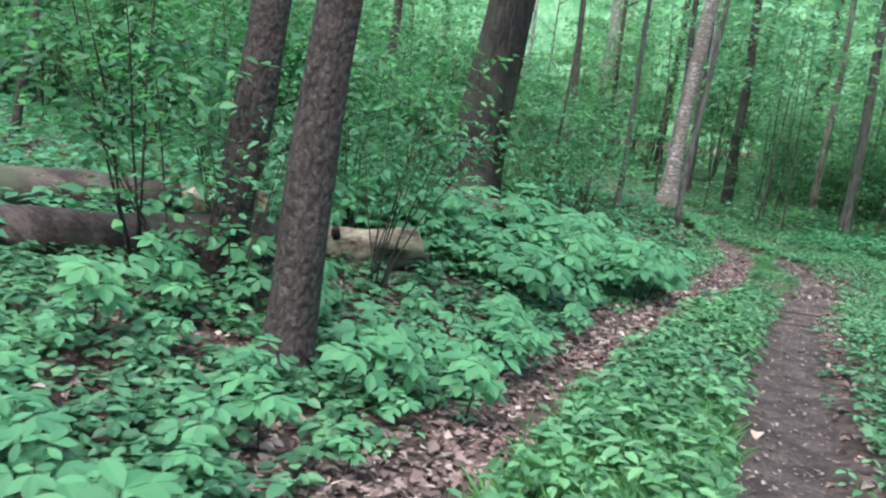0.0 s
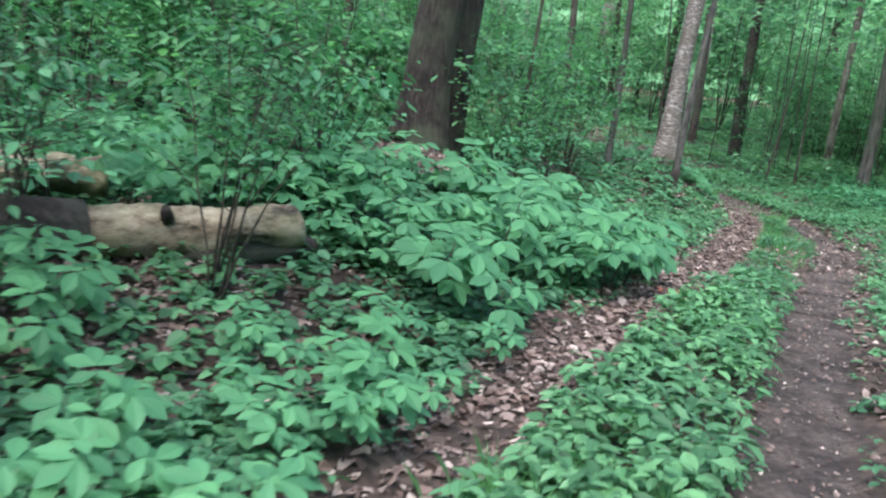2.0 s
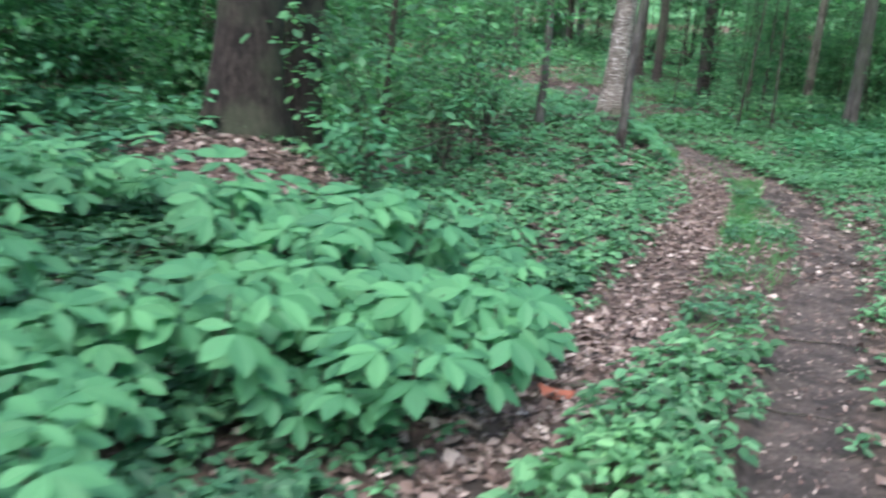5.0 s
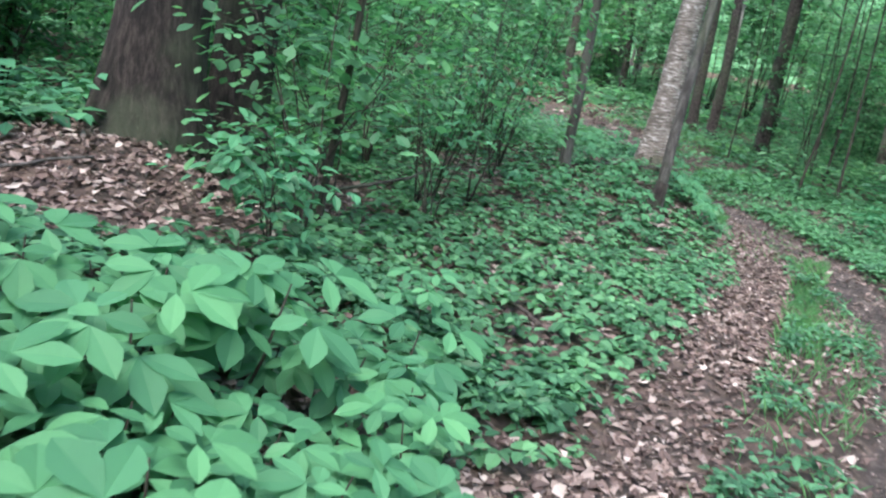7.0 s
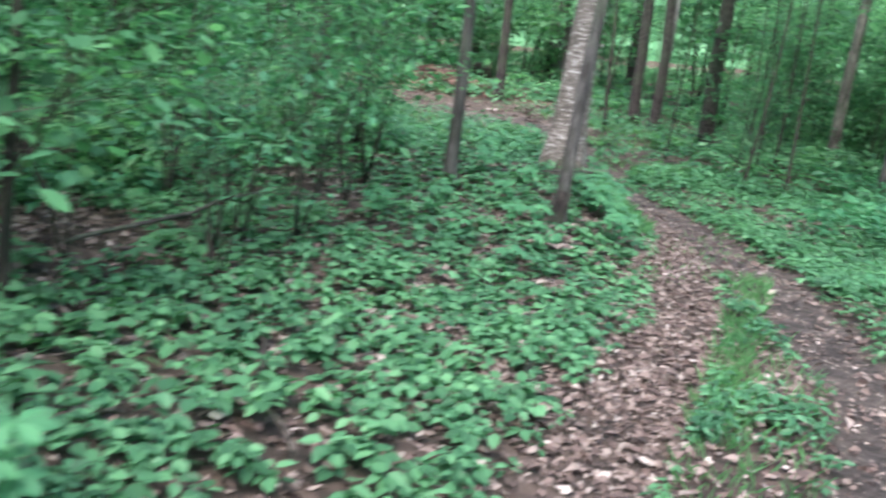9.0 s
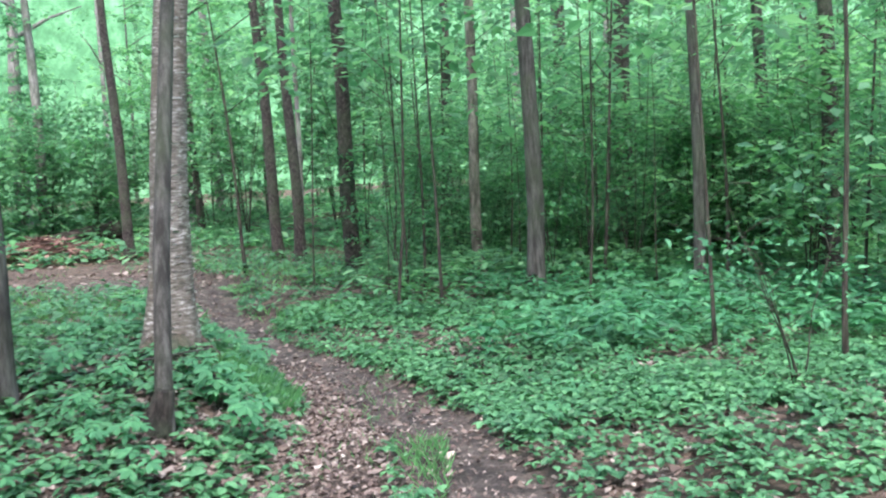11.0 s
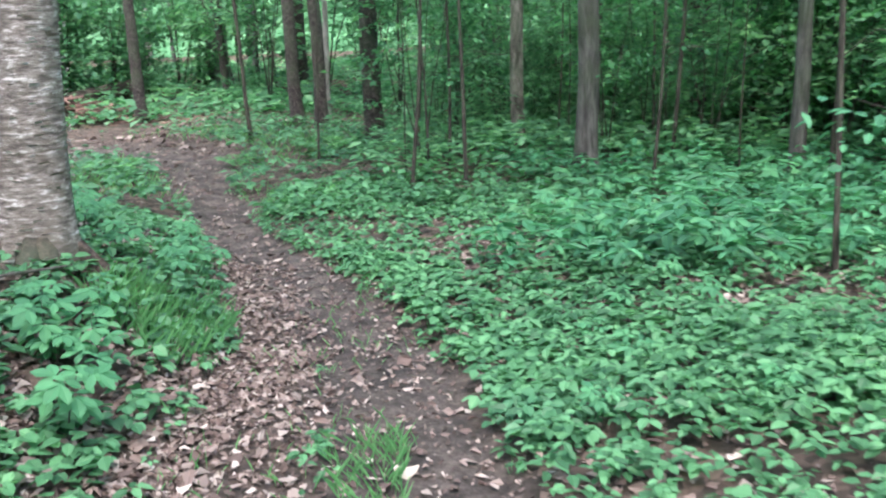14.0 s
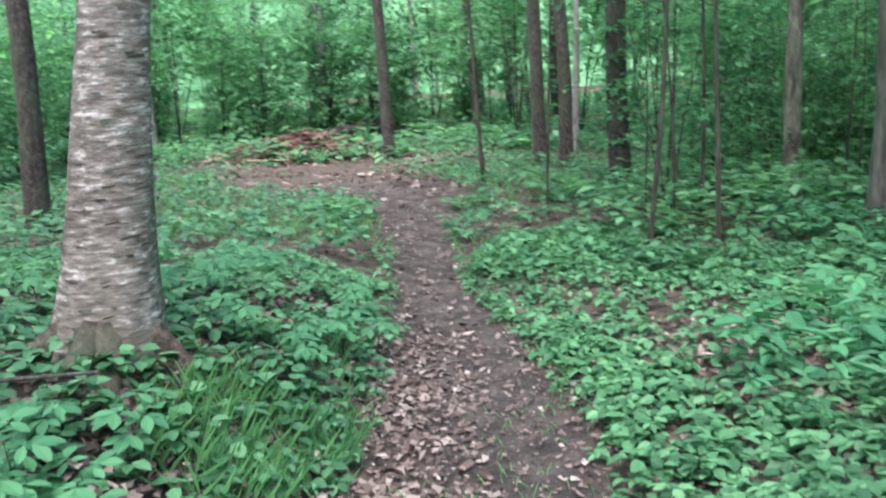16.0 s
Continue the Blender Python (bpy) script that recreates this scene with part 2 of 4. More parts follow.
def ground(x, y):
    x, y = np.asarray(x, float), np.asarray(y, float)
    z = np.interp(y, PY, PZ)
    near = smooth((y - 8.5) / 1.5)
    edge = np.interp(y, LY, LX) - 0.35 + 0.22 * near
    z = z + np.interp(y, AY, AZ) * smooth((edge - x) / (1.6 - 0.65 * near))
    z = z + np.interp(y, [4.2, 5.3, 6.2, 8, 10], [0, 0.34, 0.16, 0.05, 0]) * smooth((2.7 - x) / 1.0)
    right = np.interp(y, RY, RX) + 0.3
    z = z + 0.14 * smooth((x - right) / 1.5)
    r, l = tracks(x, y)
    z = z - 0.05 * r - 0.025 * l
    z = z + 0.022 * wave(x, y, 8.0, 6) * r * (0.4 + 0.6 * (y > 8.5))
    return z + 0.035 * wave(x, y, 1.1) + 0.012 * wave(x, y, 5.0, 2) + 0.006 * wave(x, y, 17.0, 4)


def gz(x, y):
    return float(ground(x, y))


def spread(lo, a, b, hi, fine):
    out = [lo, (lo + a) * 0.6, a - 40, a - 20, a - 10, a - 5, a - 2.5, a - 1.2, a - 0.5]
    return np.array(out + list(np.arange(a, b, fine)) + [b + 0.5, b + 1.2, b + 2.5, b + 5, b + 10, b + 20, b + 40, (hi + b) * 0.6, hi])


def make_mesh(name, verts, faces_flat, sizes, mats, smooth_faces=False):
    me = bpy.data.meshes.new(name)
    me.vertices.add(len(verts))
    me.vertices.foreach_set("co", np.asarray(verts, np.float32).ravel())
    me.loops.add(len(faces_flat))
    me.loops.foreach_set("vertex_index", np.asarray(faces_flat, np.int32))
    me.polygons.add(len(sizes))
    me.polygons.foreach_set("loop_start", np.r_[0, np.cumsum(sizes)[:-1]].astype(np.int32))
    me.update(calc_edges=True)
    me.polygons.foreach_set("use_smooth", np.full(len(sizes), smooth_faces))
    for m in mats:
        me.materials.append(m)
    return me


gx, gy = spread(-300, 1.0, 8.5, 300, 0.075), spread(-300, -4.5, 19, 300, 0.075)
XX, YY = np.meshgrid(gx, gy)
ZZ = ground(XX, YY)
idx = np.arange(XX.size).reshape(XX.shape)
quads = np.stack([idx[:-1, :-1], idx[:-1, 1:], idx[1:, 1:], idx[1:, :-1]], -1).reshape(-1, 4)
gm = make_mesh("ground", np.stack([XX, YY, ZZ], -1).reshape(-1, 3), quads.ravel(), np.full(len(quads), 4), [GROUND], True)
tr_, tl_ = tracks(XX, YY)
attr = gm.attributes.new("track", "FLOAT", "POINT")
attr.data.foreach_set("value", np.clip(tr_ + 0.25 * tl_, 0, 1).ravel().astype(np.float32))
tagged(new("ground", gm), "forest floor of brown soil and dead leaves with a worn trail", "ground", kind="structure")

# ring of distant woods, with a glow added to the foliage colour
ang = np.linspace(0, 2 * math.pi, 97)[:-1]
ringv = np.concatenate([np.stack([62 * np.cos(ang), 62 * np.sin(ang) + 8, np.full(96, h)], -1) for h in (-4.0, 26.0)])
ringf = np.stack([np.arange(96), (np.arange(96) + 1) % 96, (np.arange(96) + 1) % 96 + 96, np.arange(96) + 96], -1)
tagged(new("backdrop", make_mesh("backdrop", ringv, ringf.ravel(), np.full(96, 4), [BACKDROP])), "distant green woodland foliage on a backdrop with added glow", "woods", kind="structure")


# ---- leaves and stems ----
def unit(v):
    return v / np.maximum(np.linalg.norm(v, axis=-1, keepdims=True), 1e-9)


def leaves(name, base, way, up, length, width, mat, form=4, crumple=0.0):
    """One mesh of many leaves. form 4: folded oval leaf, 2: folded diamond, 6: toothed broad leaf."""
    n = len(base)
    way = unit(way)
    side = unit(np.cross(way, up))
    nor = np.cross(side, way)
    length, width = np.broadcast_to(length, n)[:, None], np.broadcast_to(width, n)[:, None]

    def at(along, across, lift):
        return base + way * length * along + side * width * across + nor * length * lift
    if form == 2:
        v = [at(0, 0, 0), at(0.45, -0.5, 0.05), at(1, 0, -0.05), at(0.45, 0.5, 0.05)]
        f = [(0, 2, 1), (0, 3, 2)]
    elif form == 4:
        v = [at(0, 0, 0), at(0.3, -0.45, 0.06), at(0.68, -0.36, 0.02), at(1, 0, -0.1), at(0.68, 0.36, 0.02), at(0.3, 0.45, 0.06)]
        f = [(0, 3, 2), (0, 2, 1), (0, 5, 4), (0, 4, 3)]
    else:
        v = [at(0, 0, 0), at(0.15, -0.2, 0.02), at(0.38, -0.44, 0.04), at(0.64, -0.5, 0.03), at(0.86, -0.28, 0.0), at(1.02, 0, -0.06),
             at(0.86, 0.28, 0.0), at(0.64, 0.5, 0.03), at(0.38, 0.44, 0.04), at(0.15, 0.2, 0.02), at(0.35, 0, 0.0), at(0.7, 0, -0.03)]
        f = [(0, 10, 1), (1, 10, 2), (2, 10, 3), (3, 10, 11), (3, 11, 4), (4, 11, 5), (5, 11, 6), (6, 11, 7), (7, 11, 10), (7, 10, 8), (8, 10, 9), (9, 10, 0)]
    k = len(v)
    verts = np.stack(v, 1)
    if crumple:
        verts = verts + rng.normal(0, 1, verts.shape) * np.array([1.0, 1.0, 0.9]) * (length * crumple)[:, None]
    verts = verts.reshape(-1, 3)
    faces = (np.array(f)[None] + (np.arange(n) * k)[:, None, None]).reshape(-1, 3)
    return make_mesh(name, verts, faces.ravel(), np.full(len(faces), 3), [mat])


def whorls(x, y, z, h, count, length, tilt=0.15):
    """Leaves standing out round the tops of small plants: base, way, up, length."""
    owner = np.repeat(np.arange(len(x)), count)
    first = np.cumsum(np.r_[0, count[:-1]])
    k = np.arange(len(owner)) - first[owner]
    a = rng.uniform(0, 6.28, len(x))[owner] + k * 2.4 + rng.normal(0, 0.2, len(owner))
    up = np.stack([rng.normal(0, 0.22, len(owner)), rng.normal(0, 0.22, len(owner)), np.ones(len(owner))], -1)
    way = np.stack([np.cos(a), np.sin(a), rng.normal(-tilt, 0.18, len(owner))], -1)
    off = rng.uniform(0.0, 0.35, len(owner)) * length[owner]
    base = np.stack([x[owner] + np.cos(a) * off, y[owner] + np.sin(a) * off, (z + h)[owner] * 1.0 - rng.uniform(0, 0.35, len(owner)) * h[owner]], -1)
    return base, way, up, length[owner] * rng.uniform(0.7, 1.15, len(owner))


def tube(bm, pts, radii, sides=8, ridges=0.0, seed=0):
    rings = []
    pts = [Vector(p) for p in pts]
    ref = Vector((0.3, 1, 0.1)).normalized()
    for i, (p, r) in enumerate(zip(pts, radii)):
        d = (pts[min(i + 1, len(pts) - 1)] - pts[max(i - 1, 0)]).normalized()
        u = d.cross(ref).normalized()
        w = d.cross(u)
        ring = []
        for k in range(sides):
            a = 2 * math.pi * k / sides
            rr = r * (1 + ridges * noise.noise(Vector((math.cos(a) * 2 + seed, math.sin(a) * 2, p.z * 1.5))))
            ring.append(bm.verts.new(p + (u * math.cos(a) + w * math.sin(a)) * rr))
        rings.append(ring)
    for a, b in zip(rings, rings[1:]):
        for k in range(sides):
            f = bm.faces.new((a[k], a[(k + 1) % sides], b[(k + 1) % sides], b[k]))
            f.smooth = True
    if len(rings) > 1:
        bm.faces.new(rings[0][::-1])
        bm.faces.new(rings[-1])


def part(name, bm, material, parent, label=""):
    me = bpy.data.meshes.new(name)
    bm.normal_update()
    bm.to_mesh(me)
    bm.free()
    me.materials.append(material)
    ob = new(name, me)
    ob.parent = parent
    return tagged(ob, label)


def leaf_part(name, me, parent, label=""):
    ob = new(name, me)
    ob.parent = parent
    return tagged(ob, label)


def root_empty(name, x, y, z):
    ob = new(name)
    ob.location = (x, y, z)
    return ob


def spray_leaves(name, centres, size, per, length, mat, form):
    """Flat sprays of leaves round the ends of twigs."""
    n = len(centres) * per
    own = np.repeat(np.arange(len(centres)), per)
    a = rng.uniform(0, 6.28, n)
    r = size * np.sqrt(rng.uniform(0, 1, n))
    c = centres[own] + np.stack([np.cos(a) * r, np.sin(a) * r, rng.normal(0, 0.09, n) * size - 0.12 * r], -1)
    b = a + rng.normal(0, 0.9, n)
    way = np.stack([np.cos(b), np.sin(b), rng.normal(-0.25, 0.3, n)], -1)
    up = np.stack([rng.normal(0, 0.28, n), rng.normal(0, 0.28, n), np.ones(n)], -1)
    le = length * rng.uniform(0.55, 1.35, n)
    return leaves(name, c, way, up, le, le * 0.62, mat, form)


# ---- trees ----
def tree(name, x, y, lean, dia, material, label, height=15.0, flare=0.35, limbs=5, low_limbs=(), crown=500, sides=14, bend=0.0, z=None, foot=0.22):
    """A woodland tree: tapered trunk with root flare, limbs and a high crown."""
    z0 = gz(x, y) if z is None else z
    ob = tagged(root_empty(name, x, y, z0), label, "tree")
    r = dia / 2
    bm = bmesh.new()
    hs = [-0.3, -0.05, 0.08, 0.17, 0.28, 0.4, 0.55, 0.75, 1.0, 1.25, 1.5, 1.85, 2.2, 3, 4, 5.5, 7.5, 10, height]
    pts, rad = [], []
    for h in hs:
        w = 0.02 * (1 + dia * 3) * math.sin(h * 0.9 + x * 3) + bend * math.sin(h * 0.8)
        pts.append((lean[0] * h + w * min(1, abs(h)), lean[1] * h, h))
        f = 1 + flare * math.exp(-max(h, 0) / foot)
        rad.append(r * f * (1 - 0.75 * max(h, 0) / height))
    tube(bm, pts, rad, sides, 0.12, x + y)
    part("trunk", bm, material, ob)
    ends = []
    lr = random.Random(int(abs(x * 91 + y * 37)))
    for k in range(limbs):
        h = height * (0.5 + 0.45 * k / max(limbs - 1, 1))
        a = lr.uniform(0, 6.28)
        ln = lr.uniform(1.5, 3.2)
        s = Vector((lean[0] * h, lean[1] * h, h))
        e = s + Vector((math.cos(a) * ln, math.sin(a) * ln, ln * 0.5))
        bm = bmesh.new()
        tube(bm, [s, s.lerp(e, 0.5) + Vector((0, 0, 0.15)), e], [r * 0.35, r * 0.22, r * 0.06], 5)
        part("limb", bm, material, ob)
        ends += [tuple(s.lerp(e, q)) for q in (0.6, 1.0)]
    for h, a, ln in low_limbs:
        s = Vector((lean[0] * h, lean[1] * h, h))
        e = s + Vector((math.cos(a) * ln, math.sin(a) * ln, ln * 0.25))
        bm = bmesh.new()
        tube(bm, [s, s.lerp(e, 0.5) + Vector((0, 0, 0.08)), e], [r * 0.2, r * 0.1, 0.006], 5)
        part("limb", bm, material, ob)
    if crown and ends:
        leaf_part("crown", spray_leaves("crown", np.array(ends), 1.4, crown // len(ends), 0.22, LEAF_HAZED, 2), ob)
    return ob


def shrub(name, label, height, stems, sprays, per, leaf, mat, form, wide=0.8, lowest=0.25):
    """A many-stemmed understorey shrub or sapling with its foliage."""
    ob = tagged(root_empty(name, 0, 0, -50), label, "shrub" if name == "shrub" else "tree", "understorey shrubs" if name == "shrub" else "young trees of the woods")
    bm = bmesh.new()
    ends = []
    for s in range(stems):
        a, out = random.uniform(0, 6.28), random.uniform(0.15, 1.0) * wide
        hh = height * random.uniform(0.7, 1.05)
        pts = [Vector((math.cos(a) * out * q ** 1.4 * 0.8 + random.uniform(-0.03, 0.03), math.sin(a) * out * q ** 1.4 * 0.8 + random.uniform(-0.03, 0.03), hh * q - 0.12)) for q in (0, 0.25, 0.5, 0.75, 1)]
        r = 0.0045 + height * 0.0018
        tube(bm, pts, [r, r * 0.85, r * 0.65, r * 0.45, r * 0.2], 5)
        for k in range(max(1, sprays // stems)):
            q = random.uniform(lowest, 1.0)
            i = min(int(q * 4), 3)
            p = pts[i].lerp(pts[i + 1], q * 4 - i)
            b, ln = random.uniform(0, 6.28), random.uniform(0.15, 0.75) * wide * (1.15 - q * 0.5)
            e = p + Vector((math.cos(b) * ln, math.sin(b) * ln, ln * 0.35))
            tube(bm, [p, p.lerp(e, 0.5) + Vector((0, 0, 0.03)), e], [r * 0.4, r * 0.28, r * 0.12], 4)
            ends.append(tuple(e))
            ends.append(tuple(p.lerp(e, 0.55)))
    part("stem", bm, TWIG, ob)
    leaf_part("foliage", spray_leaves("foliage", np.array(ends), 0.2 + 0.1 * wide, per, leaf, mat, form), ob)
    return ob

# ---- the trees that stand near the trail ----
BX, BY = 3.21, 11.31
birch = tree("birch_tree", BX, BY, (0.02, 0.21), 0.272, BIRCH, "large white-barked birch with a flared mossy root beside the trail", 16, 0.65, 5, crown=400, sides=32, foot=0.34)
tree("leaning_tree", 3.585, 9.80, (0.024, 0.2), 0.098, BARK_GREY, "slim grey leaning tree with a blackened foot beside the birch", 10, 0.3, 3, crown=200)
tree("oak_tree", 1.62, 5.40, (0.05, 0.06), 0.45, BARK_OAK, "thick dark-barked tree with a flared foot among shrubs on the bank", 16, 0.6, 5, crown=400, sides=28, foot=0.3)
tree("oak_tree", 1.60, 6.15, (0.03, 0.05), 0.36, BARK_OAK, "brown-barked tree standing close behind a thicker one on the bank", 15, 0.4, 5, crown=300, sides=24, foot=0.25)
tree("cherry_tree", 3.31, -1.42, (0.05, 0.04), 0.20, BARK_CHERRY, "dark scaly-barked tree in front of the fallen logs", 14, 0.25, 4, crown=300, sides=18)
tree("cherry_tree", 2.46, -0.68, (0.06, 0.05), 0.215, BARK_CHERRY, "dark scaly-barked tree close to the fallen logs", 14, 0.25, 4, crown=300, sides=18)
NEAR_TREES = [
    # x, y, lean x, lean y, width, bark, words
    (1.72, 24.2, -0.035, 0, 0.25, BARK_DARK, "dark slim tree, one of a close pair at the trail bend"),
    (2.22, 23.9, -0.02, 0, 0.24, BARK_DARK, "dark slim tree, one of a close pair at the trail bend"),
    (3.63, 20.8, -0.024, 0, 0.29, BARK_DARK, "dark-barked tree wrapped low down in leafy vines"),
    (5.72, 18.9, -0.004, 0, 0.18, BARK_PEEL, "slim tree with peeling pale bark above a dark foot"),
    (6.35, 16.6, -0.012, 0, 0.235, BARK_GREY, "straight smooth grey tree at the edge of the thicket"),
    (8.3, 16.0, -0.02, 0.01, 0.15, BARK_GREY, "slim grey tree in low undergrowth"),
    (-2.42, 27.15, -0.03, 0, 0.27, BARK_DARK, "brown tree beside the heap of old bark"),
    (-3.2, 36.0, -0.01, 0.0, 0.72, BARK_PALE, "thick pale trunk deep in the woods"),
    (-7.0, 33.2, 0.0, 0.0, 0.36, BARK_PALE, "pale tree behind the fallen log"),
    (-2.2, 16.6, 0.02, 0.02, 0.27, BARK_DARK, "dark tree among shrubs past the birch"),
    (2.56, 10.2, 0.0, 0.02, 0.10, BARK_GREY, "slim brown-grey tree in the shrubs beside the birch"),
    (-10.1, 38.5, 0.03, 0.0, 0.6, BARK_PALE, "thick pale far tree"),
    (9.0, 23.6, 0.0, 0.0, 0.42, BARK_DARK, "thick dark tree in the thicket"),
    (10.5, 19.8, -0.03, 0.0, 0.22, BARK_GREY, "grey tree in dense undergrowth"),
    (5.4, 28.2, 0.02, 0.0, 0.27, BARK_DARK, "dark tree deep in green leaves"),
    (1.97, 25.9, 0.02, 0.0, 0.13, BARK_PALE, "slim pale tree behind the trail bend"),
    (-2.2, 2.4, 0.08, 0.07, 0.085, BARK_DARK, "thin dark tree beyond the logs"),
    (-7.5, 8.5, 0.06, 0.05, 0.25, BARK_GREY, "grey-brown tree far back behind the logs"),
    (10.35, 17.0, -0.03, 0.0, 0.23, BARK_DARK, "dark bent tree at the edge of a gap in the leaves"),
    (-6.0, 14.0, 0.02, 0.0, 0.3, BARK_DARK, "dark tree in the shady thicket"),
    (-1.5, 9.5, 0.03, 0.02, 0.16, BARK_DARK, "dark slim tree in the shady thicket"),
]
for x, y, lx, ly, w, mat, words in NEAR_TREES:
    tree("tree", x, y, (lx, ly), w, mat, words, 14 if w > 0.12 else 8, 0.35, 4, crown=240, sides=12)
for x, y, lx, w in ((7.32, 12.25, -0.05, 0.036), (4.58, 16.06, 0.06, 0.045), (5.12, 16.07, -0.02, 0.045), (1.75, 20.7, -0.07, 0.07), (8.0, 11.4, -0.02, 0.045), (2.4, 5.9, 0.05, 0.045),
                    (9.6, 14.5, 0.03, 0.04), (8.7, 16.2, -0.04, 0.05), (6.9, 15.8, 0.03, 0.035), (4.9, 17.3, 0.0, 0.04), (7.3, 17.0, 0.05, 0.05), (3.3, 17.9, 0.04, 0.03), (4.4, 19.0, 0.03, 0.04), (4.9, 19.8, -0.03, 0.035), (6.7, 19.4, 0.04, 0.05),
                    (7.4, 18.7, -0.02, 0.04), (7.9, 19.9, 0.02, 0.06), (9.1, 18.4, 0.05, 0.04), (9.8, 19.3, -0.05, 0.05), (10.9, 18.3, 0.03, 0.04), (8.4, 20.8, 0.0, 0.07), (5.2, 21.6, 0.03, 0.06)):
    sap = tree("sapling", x, y, (lx, 0), w, TWIG, "thin dark sapling stem in the undergrowth", 5.5, 0.2, 3, ((1.2, 0.5, 0.5), (1.9, 2.9, 0.6), (2.4, 5.0, 0.5)), 150, 8, 0.03)
    tagged(sap, group="saplings in the thicket")



def birch_radius(h):
    return 0.136 * (1 + 0.65 * math.exp(-max(h, 0) / 0.34)) * (1 - 0.75 * max(h, 0) / 16)


thin = random.Random(31)
for _ in range(26):
    x, y = thin.uniform(4.3, 14.5), thin.uniform(16.3, 23)
    sap = tree("sapling", x, y, (thin.uniform(-0.08, 0.08), thin.uniform(-0.03, 0.03)), thin.uniform(0.016, 0.032), TWIG, "thin dark sapling stem in the undergrowth", thin.uniform(3.2, 5.5), 0.2, 3,
               ((thin.uniform(0.7, 1.2), thin.uniform(0, 6), 0.4), (thin.uniform(1.4, 2.2), thin.uniform(0, 6), 0.5)), 120, 6, 0.03)
    tagged(sap, group="saplings in the thicket")
vined = [o for o in bpy.data.objects if o.type == "EMPTY" and abs(o.location.x - 3.63) < 0.01 and abs(o.location.y - 20.8) < 0.01][0]
va, vh = np.linspace(0, 40, 60), np.linspace(0.05, 2.3, 60)
leaf_part("vine", spray_leaves("vine", np.stack([0.2 * np.cos(va) - 0.024 * vh, 0.2 * np.sin(va), vh], -1), 0.16, 12, 0.09, LEAF_SHRUB, 2), vined, "leafy green vine clinging to the bark")

for k, (a, ln) in enumerate(((-0.9, 0.30), (0.2, 0.24), (2.6, 0.32), (4.0, 0.28), (1.4, 0.25), (5.0, 0.22))):
    bm = bmesh.new()
    dx, dy = math.cos(a), math.sin(a)
    down = [gz(BX + dx * q, BY + dy * q) - gz(BX, BY) for q in (0.24, 0.24 + ln * 0.5, 0.24 + ln)]
    tube(bm, [(dx * 0.10, dy * 0.10, 0.12), (dx * 0.24, dy * 0.24, down[0] + 0.03), (dx * (0.24 + ln * 0.5), dy * (0.24 + ln * 0.5), down[1] + 0.0), (dx * (0.24 + ln), dy * (0.24 + ln), down[2] - 0.05)],
         [0.075, 0.06, 0.042, 0.02], 9, 0.25, k)
    part("root", bm, ROOT_BARK, birch, "brown spreading root")

bm = bmesh.new()
cr = random.Random(12)
for _ in range(760):
    h, a = cr.uniform(0.12, 4.2), cr.uniform(0, 6.28)
    r = birch_radius(h) * cr.uniform(0.985, 1.01)
    wide, tall, lift = cr.uniform(0.010, 0.045) / r, cr.uniform(0.003, 0.012), cr.uniform(0.002, 0.011)
    rows = []
    for q, out in ((0, 0.001), (0.6, 0.004), (1.0, 0.002 + lift)):
        ring = []
        for u in (-1, -0.3, 0.4, 1):
            rr = r + out * (1 - 0.5 * u * u)
            aa = a + u * wide * (1 - 0.25 * q)
            ring.append(bm.verts.new((0.02 * h + rr * math.cos(aa), 0.21 * h + rr * math.sin(aa), h + tall * q + 0.002 * u)))
        rows.append(ring)
    for lo, hi in zip(rows, rows[1:]):
        for c in range(3):
            bm.faces.new((lo[c], lo[c + 1], hi[c + 1], hi[c]))
curls = part("peeling_bark", bm, CURL, birch, "pale curled strips of peeling bark")
tagged(curls, "pale curled strips of peeling bark", kind="stuff")

pole = [o for o in bpy.data.objects if o.name.startswith("leaning_tree")][0]
bm = bmesh.new()
tube(bm, [(-0.05, -0.02, -0.12), (-0.035, -0.015, 0.02), (-0.01, 0, 0.12), (0.02, 0, 0.24)], [0.095, 0.088, 0.07, 0.054], 12, 0.25, 2)
part("foot", bm, BARK_OAK, pole, "blackened foot")
# far trees
protos = [tree("tree", 0, 0, (0.0, 0.01), 0.3, BARK_DARK, "dark-trunked tree standing deep in the woods", 16, 0.3, 4, crown=200, sides=9, z=-60),
          tree("tree", 0, 0, (0.02, 0.0), 0.22, BARK_GREY, "grey-trunked tree standing deep in the woods", 14, 0.3, 4, crown=200, sides=9, z=-60),
          tree("tree", 0, 0, (-0.015, 0.0), 0.38, BARK_PALE, "pale-trunked tree standing deep in the woods", 17, 0.3, 4, crown=200, sides=9, z=-60)]
for p in protos:
    tagged(p, group="trees of the far woods")
lr = random.Random(5)
placed = [(x, y) for x, y, *_ in NEAR_TREES]
spots = []
while len(spots) < 120:
    r, a = math.sqrt(lr.uniform(0.05, 1)) * 52, lr.uniform(0, 2 * math.pi)
    x, y = 3 + r * math.cos(a), 6 + r * math.sin(a)
    if y < -5 and lr.random() < 0.6:
        continue
    near = y < 23 and x > -7 and x < 12 and y > -7
    if near or (-8 < x < 1.5 and 18 < y < 26) or any(math.hypot(x - p, y - q) < 1.6 for p, q in placed):
        continue
    placed.append((x, y))
    spots.append((x, y))
